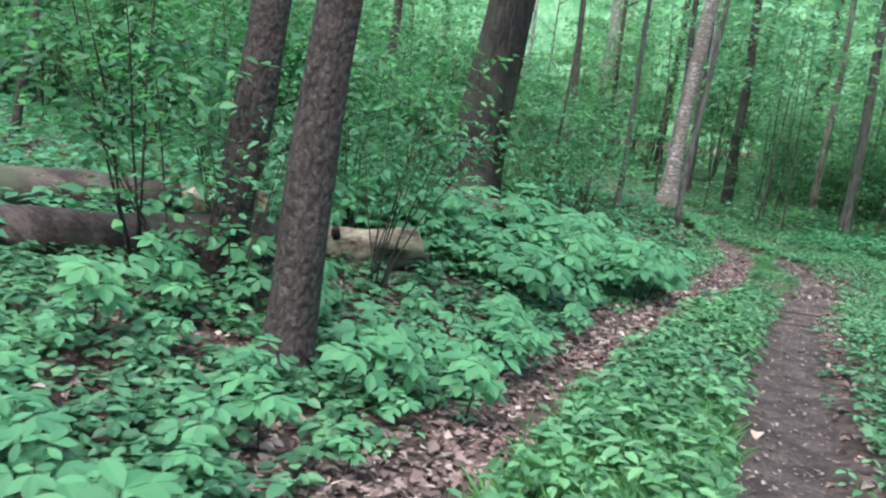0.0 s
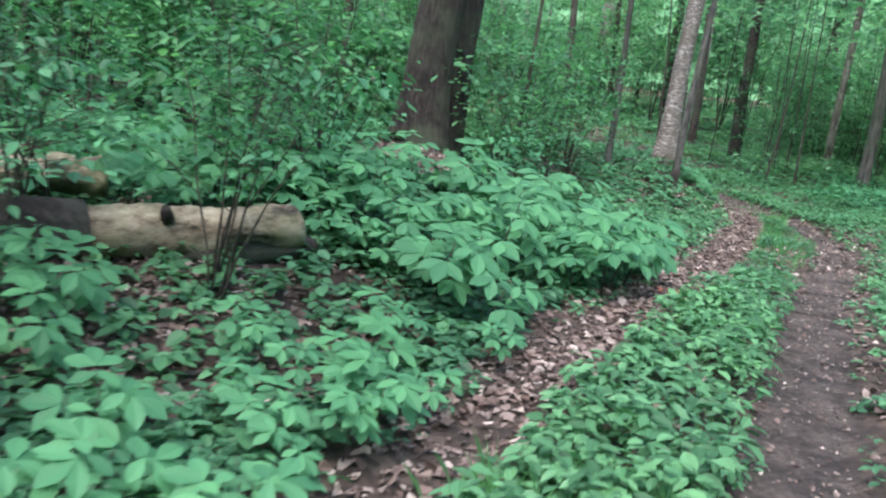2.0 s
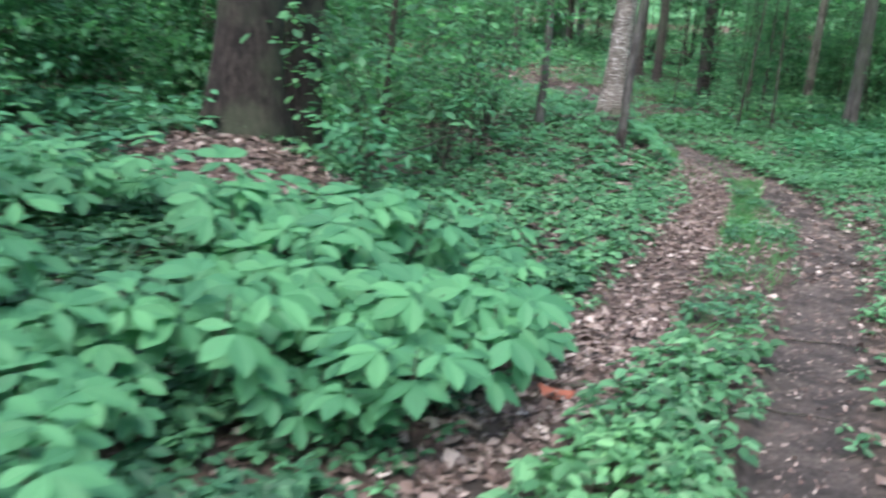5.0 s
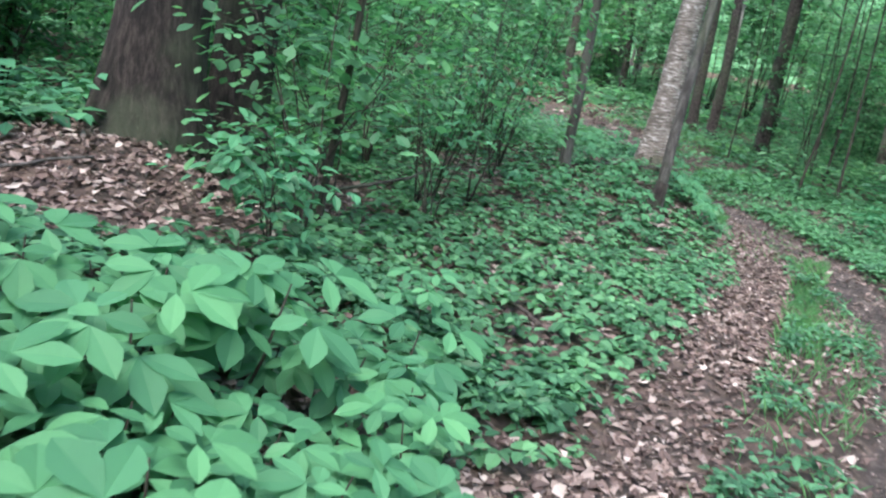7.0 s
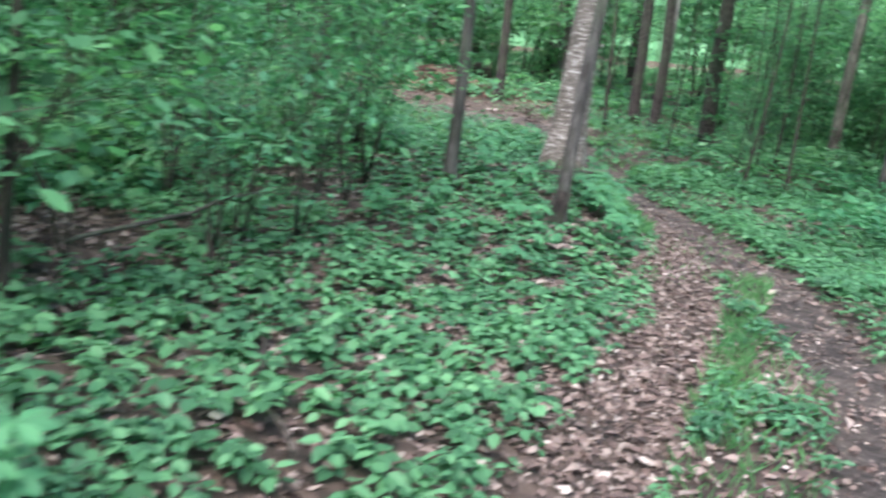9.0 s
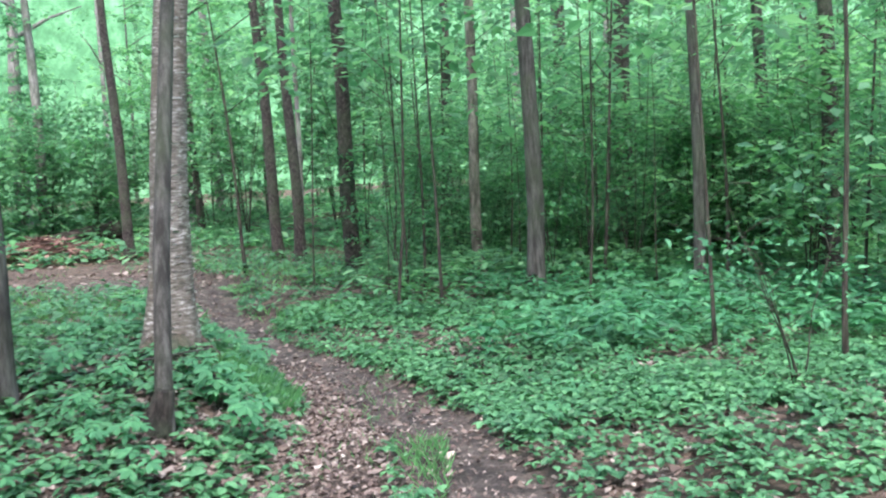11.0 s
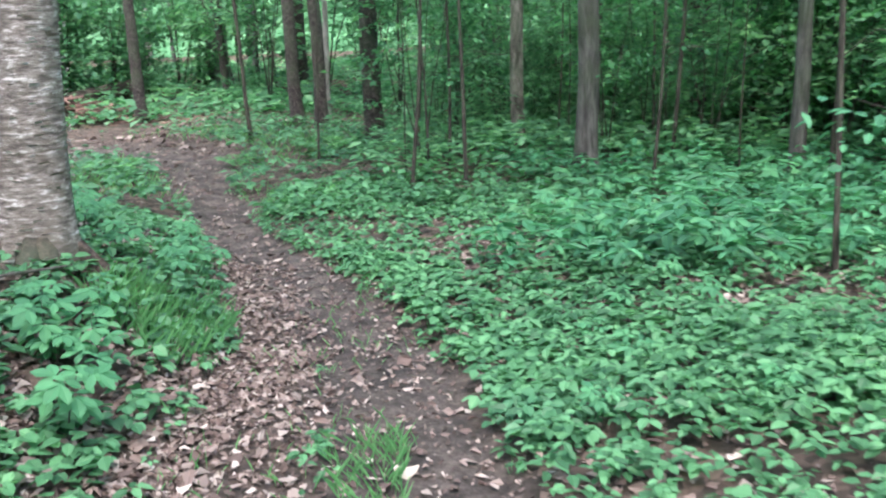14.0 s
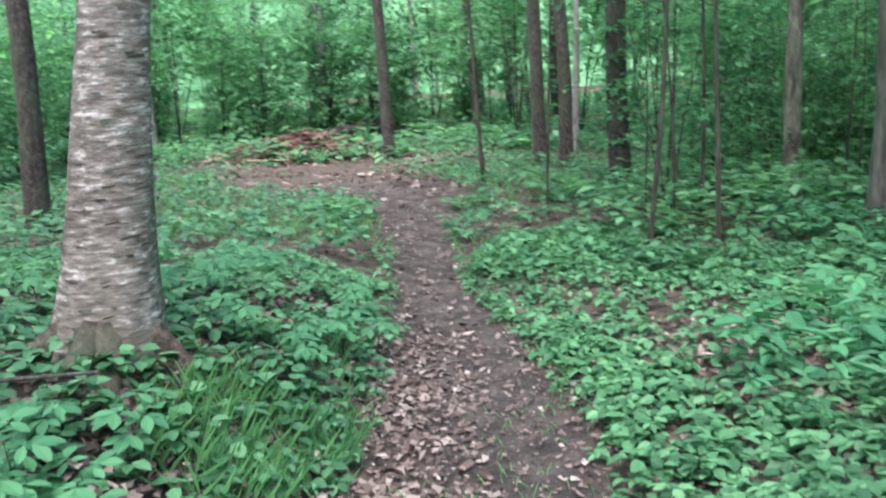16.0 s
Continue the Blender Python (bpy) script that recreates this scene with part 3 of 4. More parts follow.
for i, (x, y) in enumerate(spots):
    s = lr.uniform(0.7, 1.25)
    src = protos[(0, 1, 0, 1, 2)[i % 5]]
    copy_thing(src, pose(x, y, gz(x, y), lr.uniform(-2, 2), lr.uniform(-2, 2), lr.uniform(0, 360)) @ Matrix.Diagonal((s, s, s, 1)))
for p in protos:
    p.location = (lr.uniform(-30, 30), lr.uniform(42, 50), -1.0)

# ---- understorey shrubs ----
SH = {
    "near": shrub("shrub", "leafy understorey shrub with many thin dark stems", 1.9, 7, 56, 16, 0.085, LEAF_SHRUB, 4, 0.85),
    "spray": shrub("shrub", "young shrub with thin dark branches and broad oval leaves", 1.7, 4, 36, 6, 0.085, LEAF_SPRAY, 6, 1.0, 0.3),
    "low": shrub("shrub", "low leafy shrub on the forest floor", 0.9, 6, 30, 12, 0.085, LEAF_HAZED, 4, 0.55),
    "mid": shrub("shrub", "tall thin-stemmed understorey shrub with layered leaves", 3.4, 8, 76, 12, 0.105, LEAF_SHRUB, 2, 1.2),
    "far": shrub("young_tree", "bright green young tree with layered leaves", 4.5, 6, 84, 10, 0.17, LEAF_HAZED, 2, 1.7, 0.1),
    "farlow": shrub("shrub", "thin-stemmed young shrub with airy bright leaves", 3.4, 5, 95, 11, 0.12, LEAF_HAZED, 2, 1.5, 0.2),
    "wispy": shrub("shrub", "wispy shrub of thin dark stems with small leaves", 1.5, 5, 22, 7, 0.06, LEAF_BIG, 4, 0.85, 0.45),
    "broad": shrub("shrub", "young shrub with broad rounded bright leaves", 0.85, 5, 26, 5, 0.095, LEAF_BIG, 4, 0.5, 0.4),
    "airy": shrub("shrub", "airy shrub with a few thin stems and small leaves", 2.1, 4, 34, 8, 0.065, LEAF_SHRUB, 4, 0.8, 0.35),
    "high": shrub("young_tree", "tall young tree with airy bright green leaves", 7.5, 4, 100, 10, 0.19, LEAF_HAZED, 2, 2.0, 0.3),
}


def plant_out(kind, spots, lo=0.8, hi=1.2):
    for x, y in spots:
        s = lr.uniform(lo, hi)
        copy_thing(SH[kind], pose(x, y, gz(x, y), lr.uniform(-6, 6), lr.uniform(-6, 6), lr.uniform(0, 360)) @ Matrix.Diagonal((s, s, s, 1)))


def scatter(n, x0, x1, y0, y1, gap, ok=lambda x, y: True):
    got = []
    for _ in range(n * 30):
        x, y = lr.uniform(x0, x1), lr.uniform(y0, y1)
        if ok(x, y) and all(math.hypot(x - p, y - q) > gap for p, q in got):
            got.append((x, y))
            if len(got) == n:
                break
    return got


plant_out("wispy", [(7.3, 10.5), (2.95, 0.2), (2.75, -0.95), (2.2, -0.2), (2.4, 2.0), (2.0, 0.1), (1.9, 2.6), (2.6, 7.0)], 0.7, 1.0)
plant_out("broad", [(2.85, 4.75), (2.3, 1.9), (2.0, 2.3)], 0.6, 0.8)
plant_out("spray", [(2.75, 5.2), (2.3, 5.75), (2.15, 6.5), (1.95, 1.75), (1.7, 0.6), (2.3, -0.9)], 0.8, 1.1)
plant_out("airy", [(2.85, 0.35), (2.5, 1.75), (0.9, 3.6), (2.35, 7.3), (2.5, 7.9), (1.5, 2.4), (2.3, 8.9), (1.9, 0.1), (2.1, -0.9)], 0.75, 1.1)
plant_out("near", [(0.2, 4.6), (-0.4, 5.6), (-0.4, 7.6), (0.2, 9.2), (0.3, 3.4), (-0.6, 4.4), (-0.4, 6.2)])
plant_out("airy", [(1.6, 7.9), (1.9, 8.8), (1.1, 8.6), (2.1, 9.6), (0.9, 10.2), (1.5, 10.6)], 0.8, 1.2)
plant_out("mid", scatter(20, -6, 0.6, 3.6, 14, 1.1, lambda x, y: math.hypot(x - 1.15, y - 6.25) > 1.5 and abs((x - 1.15) + (y - 6.25) * 0.55) > 0.5))
plant_out("low", scatter(18, 6.5, 15, 18.5, 23, 0.9))
plant_out("low", scatter(10, -1, 1.8, 7, 12, 0.8))
plant_out("farlow", scatter(22, 4.2, 16, 21, 26, 1.2))
plant_out("airy", scatter(20, 4.4, 13, 17.2, 21.5, 0.9), 0.9, 1.4)
plant_out("farlow", [(9.4, 18.2), (11.5, 18.8), (13.0, 17.5)])
plant_out("high", [(0.4, 27.5), (3.4, 26.4), (2.4, 29.5), (4.6, 28.2), (-1.4, 31.5), (1.0, 31.2)], 0.9, 1.15)
plant_out("farlow", scatter(12, 4.6, 14, 18.6, 20.5, 1.0), 0.6, 0.9)
plant_out("farlow", scatter(16, 9.2, 17, 9, 16, 1.3))
plant_out("mid", scatter(14, -14, -2, 3, 12, 1.4))
plant_out("far", scatter(72, -25, 26, 20, 42, 1.8, lambda x, y: not (-8 < x < 3.2 and y < 30.5) and not (3 < x < 16 and y < 27)))
plant_out("far", scatter(20, -26, -7, 4, 22, 2.0))
plant_out("far", scatter(14, 15, 28, 4, 22, 2.2))
plant_out("far", scatter(8, -20, 1, 31, 38, 1.6))
plant_out("high", scatter(46, -30, 30, 22, 46, 2.2, lambda x, y: not (-8 < x < 3.2 and y < 30.5) and not (3 < x < 16 and y < 28)))
plant_out("high", scatter(14, -30, -9, 2, 22, 2.6))
plant_out("far", scatter(8, -20, 25, -26, -9, 3.0))
for k, ob in SH.items():
    ob.location = {"near": (0.0, 8.0, gz(0.0, 8.0)), "low": (-1.0, 8.0, gz(-1.0, 8.0)), "mid": (-2, 11, gz(-2, 11)), "far": (16, 30, -1), "high": (12, 34, -1), "farlow": (8.8, 18, gz(8.8, 18)), "wispy": (2.3, 7.6, gz(2.3, 7.6)), "broad": (1.0, 2.6, gz(1.0, 2.6)), "airy": (0.2, 2.4, gz(0.2, 2.4)), "spray": (1.2, 7.1, gz(1.2, 7.1))}[k]


# ---- fallen logs ----
def log(name, a, b, r0, r1, bare, label, stub=0.0):
    a, b = Vector(a), Vector(b)
    ob = tagged(root_empty(name, *a), label, "log")
    d = b - a
    bm = bmesh.new()
    n = 14
    pts = [d * (i / n) for i in range(n + 1)]
    cut = int(n * bare)
    rad = [r0 + (r1 - r0) * i / n + 0.012 * math.sin(i * 1.9) for i in range(n + 1)]
    if cut:
        m = 34
        q0 = pts[cut]
        fine = [q0 * (i / m) for i in range(m + 1)]
        prof = [0.9 + 0.02 * math.sin(i * 0.55 + 0.6) - 0.07 * math.exp(-((i - 9) / 1.6) ** 2) - 0.35 * math.exp(-(i / 0.9) ** 2) for i in range(m + 1)]
        tube(bm, fine, [r0 * q for q in prof], 30, 0.0, 3)
        for v in bm.verts:
            c = q0 * max(0, min(1, v.co.dot(q0) / q0.length_squared))
            out = v.co - c
            lump = 0.13 * noise.noise(v.co * 5.0) + 0.12 * noise.noise(v.co * 15) - 0.16 * abs(noise.noise(Vector((v.co.y, v.co.z, v.co.x)) * 9.0)) - 0.45 * max(0, noise.noise(v.co * 3.1 + Vector((4, 1, 2))) - 0.12)
            if out.z < 0:
                lump -= 0.35 * math.exp(-((c.length - 0.28) / 0.12) ** 2)
            v.co = c + out * (1 + lump)
        part("bare_wood", bm, LOG_WOOD, ob, "pale debarked end of the log")
        bm = bmesh.new()
    tube(bm, pts[cut:] if cut else pts, rad[cut:] if cut else rad, 18, 0.14, 5)
    part("bark", bm, LOG_BARK, ob, "dark bark of the log")
    return ob


l1 = log("fallen_log", (2.85, 1.05, gz(2.85, 1.05) + 0.13), (0.15, -2.95, gz(0.15, -2.95) + 0.10), 0.15, 0.165, 0.25, "thick fallen log with a bare pale end lying in dead leaves")
bm = bmesh.new()
tube(bm, [(-0.02, 0.12, -0.02), (-0.3, -0.34, -0.03), (-0.42, -0.55, -0.05)], [0.05, 0.11, 0.06], 12, 0.5, 9)
part("hollow", bm, LOG_BARK, l1, "dark rotten hollow under the log end").location = (0.07, -0.06, -0.06)
bm = bmesh.new()
tube(bm, [(-0.32, -0.62, 0.10), (-0.30, -0.66, 0.16)], [0.035, 0.022], 8, 0.3, 2)
part("knot", bm, LOG_BARK, l1, "dark knot on bare wood")
log("fallen_log", (1.62, 1.08, gz(1.62, 1.08) + 0.14), (-1.4, -2.16, gz(-1.4, -2.16) + 0.15), 0.15, 0.18, 0.16, "thick dark fallen log lying behind another")
log("fallen_log", (-4.4, 32.3, gz(-4.4, 32.3) + 0.42), (-7.0, 31.3, gz(-7.0, 31.3) + 0.12), 0.27, 0.13, 0, "grey fallen log beside the heap of old bark")

def bark_heap():
    bm = bmesh.new()
    hr = random.Random(3)
    for _ in range(620):
        a, r = hr.uniform(0, 6.28), abs(hr.gauss(0, 1))
        x, y = -4.7 + 2.0 * r * math.cos(a), 27.4 + 0.8 * r * math.sin(a)
        z = gz(x, y) + hr.uniform(0.0, 0.6) * math.exp(-r * r * 0.8) + 0.02
        ln, w, th = hr.uniform(0.15, 0.7), hr.uniform(0.03, 0.10), hr.uniform(0.01, 0.03)
        m = pose(x, y, z, hr.uniform(-16, 16), hr.uniform(-16, 16), hr.uniform(0, 180))
        vs = [bm.verts.new(m @ Vector((px * ln * hr.uniform(0.8, 1.1) / 2, py * w * hr.uniform(0.5, 1.1) / 2, pz * th / 2))) for pz in (-1, 1) for px, py in ((-1, -1), (1, -1), (1, 1), (-1, 1))]
        for f in ((3, 2, 1, 0), (4, 5, 6, 7), (0, 1, 5, 4), (1, 2, 6, 5), (2, 3, 7, 6), (3, 0, 4, 7)):
            bm.faces.new([vs[i] for i in f])
    me = bpy.data.meshes.new("bark_heap")
    bm.to_mesh(me)
    bm.free()
    me.materials.append(HEAP)
    tagged(new("bark_heap", me), "heap of broken reddish bark and rotten wood", "wood debris", kind="stuff")


def plain_bark(name, stops):
    m, nt, b = tree_of(name)
    g = nt.nodes.new("ShaderNodeNewGeometry")
    nt.links.new(ramp(nt, g.outputs["Random Per Island"], stops), b.inputs["Base Color"])
    b.inputs["Roughness"].default_value = 0.85
    return m


HEAP = plain_bark("heap_bark", [(0, (0.05, 0.03, 0.025)), (0.6, (0.15, 0.085, 0.07)), (1, (0.30, 0.2, 0.16))])
bark_heap()


def stick(x, y, ang, ln, r, mat, label, lift=0.03, pitch=0.0):
    ob = tagged(root_empty("stick", x, y, gz(x, y) + lift), label, "branch")
    bm = bmesh.new()
    n = 6
    pts = [Vector((math.cos(ang) * ln * (i / n - 0.5) + 0.03 * ln * math.sin(i * 2.1), math.sin(ang) * ln * (i / n - 0.5) + 0.03 * ln * math.cos(i * 1.7), pitch * ln * (i / n - 0.5))) for i in range(n + 1)]
    tube(bm, pts, [r * (1 - 0.09 * i) for i in range(n + 1)], 7)
    part("wood", bm, mat, ob)
    return ob


stick(-4.9, 26.1, 0.05, 1.2, 0.035, LOG_WOOD, "pale bare branch lying on the heap of bark", 0.12)
stick(7.1, 13.0, 2.2, 0.9, 0.03, BARK_GREY, "short broken branch lying in low plants", 0.1, 0.1)
stick(3.05, 10.75, 0.15, 1.1, 0.012, BARK_GREY, "thin dead twig lying at the foot of the birch", 0.06, 0.12)
stick(3.4, 6.1, 2.25, 1.4, 0.012, TWIG, "thin dark dead branch lying among low plants", 0.05)
stick(4.6, 3.2, 0.5, 0.35, 0.008, TWIG, "small dark twig on the leafy track")
stick(5.5, 4.6, 0.2, 0.4, 0.007, TWIG, "small dark twig on the dirt track", 0.015)
stick(5.35, 3.4, 0.1, 0.3, 0.006, TWIG, "small dark twig on the dirt track", 0.015)
stick(2.2, 6.9, 0.9, 1.3, 0.015, BARK_GREY, "dead grey branch leaning among shrub stems", 0.15, 0.25)
stick(1.9, 4.1, 0.7, 0.9, 0.012, BARK_GREY, "dead branch lying at the foot of the thick tree", 0.1, 0.2)
stick(-6.0, 9.0, -0.5, 5.0, 0.12, BARK_DARK, "dark rotten log far behind the fallen logs", 0.1)

def scrap(name, x, y, size, stops, label, category):
    """A curled flat scrap lying on the trail."""
    ob = tagged(root_empty(name, x, y, gz(x, y) + 0.012), label, category)
    bm = bmesh.new()
    rr = random.Random(int(x * 100))
    ring = []
    for k in range(9):
        a = k * 2 * math.pi / 9
        r = size * rr.uniform(0.6, 1.05)
        ring.append((r * math.cos(a), 0.6 * r * math.sin(a), 0.018 * math.cos(2 * a) + 0.004))
    for lift in (0.0, 0.006):
        vs = [bm.verts.new((px, py, pz + lift)) for px, py, pz in ring]
        c = bm.verts.new((0, 0, 0.012 + lift))
        for k in range(9):
            f = (vs[k], vs[(k + 1) % 9], c)
            bm.faces.new(f if lift else f[::-1])
    part("blade", bm, plain_bark(name + "_surface", stops), ob)


scrap("bark_scrap", 4.455, 3.045, 0.085, [(0, (0.22, 0.07, 0.045)), (1, (0.30, 0.10, 0.06))], "reddish flat scrap of bark on the leafy track", "bark")
scrap("pale_leaf", 5.17, -0.43, 0.035, [(0, (0.42, 0.36, 0.30)), (1, (0.5, 0.44, 0.38))], "pale dry curled leaf lying on the dirt track", "dead leaf")
scrap("pale_leaf", 2.88, 5.92, 0.05, [(0, (0.6, 0.57, 0.52)), (1, (0.7, 0.66, 0.6))], "whitish dry leaf lying among low plants", "dead leaf")
scrap("pale_leaf", 5.10, 9.9, 0.05, [(0, (0.42, 0.38, 0.33)), (1, (0.5, 0.46, 0.4))], "pale dry curled leaf lying at the trail edge", "dead leaf")

# ---- dead leaves ----
def litter(name, n, x0, x1, y0, y1, keep, size, label):
    x, y = rng.uniform(x0, x1, n), rng.uniform(y0, y1, n)
    k = rng.uniform(0, 1, n) < keep(x, y)
    x, y = x[k], y[k]
    n = len(x)
    a = rng.uniform(0, 6.28, n)
    base = np.stack([x, y, ground(x, y) + rng.uniform(0.004, 0.022, n)], -1)
    way = np.stack([np.cos(a), np.sin(a), rng.normal(0, 0.18, n)], -1)
    up = np.stack([rng.normal(0, 0.45, n), rng.normal(0, 0.45, n), np.ones(n)], -1)
    le = size * rng.uniform(0.5, 1.3, n)
    ob = new(name, leaves(name, base, way, up, le, le * rng.uniform(0.4, 0.8, n), LITTER, 4, 0.13))
    tagged(ob, label, "dead leaves", kind="stuff")


def litter_keep(x, y):
    r, l = tracks(x, y)
    patch = smooth((wave(x, y, 1.7, 5) + 0.1) / 0.35)
    left = x < np.interp(y, LY, LX)
    return np.clip(np.where(y < 8, 0.75, 0.35) * l * (0.4 + 0.6 * patch) + np.where(y < 7, -0.2, -0.28) * r + np.where(left, 0.3 + 0.6 * patch, np.where(y > 6, 0.4, 0.2)), 0, 1)


litter("dead_leaves", 105000, 0.4, 6.2, -3.2, 14, litter_keep, 0.05, "brown and tan dead leaves scattered over the soil")
litter("dead_leaves", 14000, 6.2, 11.5, 6.0, 14.5, lambda x, y: 0.75 + 0 * x, 0.052, "brown and tan dead leaves scattered over the soil")
litter("dead_leaves", 12000, -3, 5.5, 14, 24, lambda x, y: 0.2 + 0.35 * tracks(x, y)[0], 0.06, "brown and tan dead leaves scattered over the soil")
litter("dead_leaves", 6000, -3, 0.4, -3.2, 9, lambda x, y: 0.7 + 0 * x, 0.09, "brown and tan dead leaves scattered over the soil")
litter("dead_leaves", 12000, -9, 1.5, 19, 31, lambda x, y: 0.75 * np.exp(-(((x + 4) / 3.4) ** 2 + ((y - 26.3) / 2.2) ** 2)) + 0.15, 0.14, "reddish dead leaves and bark round the old heap")

litter("dead_leaves", 5000, 3.3, 4.4, 8.5, 11.5, lambda x, y: 0.9 + 0 * x, 0.05, "brown and tan dead leaves scattered over the soil")
litter("leaf_scraps", 16000, 3.9, 6.2, -3, 15, lambda x, y: np.maximum(*tracks(x, y)), 0.022, "small crumbled bits of dead leaf on the trail")

# ---- low green plants ----
def cover(name, n, x0, x1, y0, y1, keep, height, length, count, form, mat, label, ratio=0.6, tilt=0.15):
    x, y = rng.uniform(x0, x1, n), rng.uniform(y0, y1, n)
    k = rng.uniform(0, 1, n) < keep(x, y)
    x, y = x[k], y[k]
    n = len(x)
    h = height * rng.uniform(0.35, 1.2, n)
    le = length * rng.uniform(0.7, 1.25, n)
    b, w, u, le = whorls(x, y, ground(x, y), h, rng.integers(count[0], count[1] + 1, n), le, tilt)
    ob = new(name, leaves(name, b, w, u, le, le * ratio, mat, form))
    return tagged(ob, label, "undergrowth", kind="stuff")


def oak_clearing(x, y):
    return smooth((np.hypot((x - 2.1) / 0.9, (y - 4.6) / 0.75) - 0.75) / 0.4)


def off_track(x, y):
    r, l = tracks(x, y)
    return (1 - r) ** 2 * (1 - 0.93 * l)


def left_side(x, y):
    return smooth((np.interp(y, LY, LX) - 0.2 - x) / 0.2)


def between(x, y):
    return smooth((x - np.interp(y, LY, LX) - np.interp(y, [1.5, 3.5], [0.0, 0.16])) / 0.15) * smooth((np.interp(y, RY, RX) - np.interp(y, [1.5, 3.5], [0.05, 0.2]) - x) / 0.15) * (y < 9.2)


def right_side(x, y):
    return smooth((x - np.interp(y, RY, RX) - 0.22) / 0.2)


def clump(x, y, s=1.5, seed=0, bias=0.0):
    return smooth((wave(x, y, s, seed) + 0.45 + bias) / 0.5)


GREEN = "fresh green low plants covering the forest floor"
cover("undergrowth", 19000, 5.4, 11.5, -4.5, 11, lambda x, y: smooth((11.5 + 0.8 * wave(x, y, 1.5, 2) - x) / 3.5) * smooth((y + 4.5) / 1.5) * right_side(x, y) * off_track(x, y) * np.where(y < 6, 0.95, 0.38 + 0.52 * clump(x, y, 3.1, 3)), 0.13, 0.052, (4, 7), 4, LEAF_LOW, GREEN, 0.74)
cover("undergrowth", 13000, 3.0, 9.5, 10, 17, lambda x, y: right_side(x, y) * off_track(x, y) * (0.25 + 0.75 * clump(x, y, 2.2, 3)), 0.10, 0.065, (4, 6), 4, LEAF_LOW, GREEN, 0.74)
cover("undergrowth", 1300, 5.4, 13.5, 12, 17, lambda x, y: right_side(x, y) * off_track(x, y) * clump(x, y, 1.1, 6), 0.36, 0.13, (5, 7), 4, LEAF_BIG, GREEN, 0.45, 0.05)
cover("undergrowth", 2900, 4.2, 5.5, -3.5, 4.0, lambda x, y: between(x, y) * off_track(x, y) * np.interp(y, [2.6, 3.8], [1.0, 0.45]) * clump(x, y, 3, 8, 0.35), 0.17, 0.066, (4, 7), 4, LEAF_LOW, GREEN)
cover("undergrowth", 2400, 4.3, 5.6, 3.6, 9.5, lambda x, y: between(x, y) * off_track(x, y) * np.interp(y, [3.8, 4.6, 6.5, 7.5], [0.8, 0.5, 0.5, 0.9]) * clump(x, y, 4.2, 8, -0.4), 0.10, 0.055, (4, 7), 4, LEAF_LOW, GREEN)
cover("undergrowth", 19000, -1.5, 4.6, -3.5, 15, lambda x, y: oak_clearing(x, y) * left_side(x, y) * off_track(x, y) * clump(x, y, 2.4, 4, 0.3) * np.where(y > 4.6, 0.85, 0.4), 0.10, 0.066, (4, 6), 4, LEAF_LOW, GREEN, 0.78)
cover("undergrowth", 13000, 1.0, 4.3, -3.5, 5.0, lambda x, y: oak_clearing(x, y) * left_side(x, y) * off_track(x, y) * (0.2 + 0.8 * clump(x, y, 2.8, 14, 0.15)) * np.where(np.hypot(x - 3.05, (y - 0.2) * 0.75) < 0.8, 0.2, 1.0) * np.where((x < 3.3) & (y < 0.9), 0.25, 1.0), 0.10, 0.062, (3, 5), 4, LEAF_SHADE, "dark green broad-leaved low plants among dead leaves", 0.74)
cover("undergrowth", 22000, -14, 20, 6, 30, lambda x, y: off_track(x, y) * ((y > 15) | (x > 9.5) | (x < -1.5)) * (1 - np.exp(-(((x + 2.6) / 3.4) ** 2 + ((y - 25.5) / 2.2) ** 2) * 0.8)) * clump(x, y, 1.0, 9, 0.5), 0.26, 0.13, (3, 5), 2, LEAF_LOW, GREEN)
cover("undergrowth", 8000, -14, 1.6, -5, 8, lambda x, y: clump(x, y, 1.0, 2, 0.4) * smooth((x + 14) / 4), 0.26, 0.12, (3, 5), 2, LEAF_BIG, GREEN)


cover("undergrowth", 3200, 4.0, 15, 16.5, 23, lambda x, y: clump(x, y, 1.3, 6, 0.3), 0.5, 0.15, (4, 6), 2, LEAF_HAZED, "bright leafy plants under the thicket", 0.5, 0.05)
cover("undergrowth", 9000, -26, 26, 26, 50, lambda x, y: 1.0 + 0 * x, 0.45, 0.3, (3, 4), 2, LEAF_HAZED, GREEN)


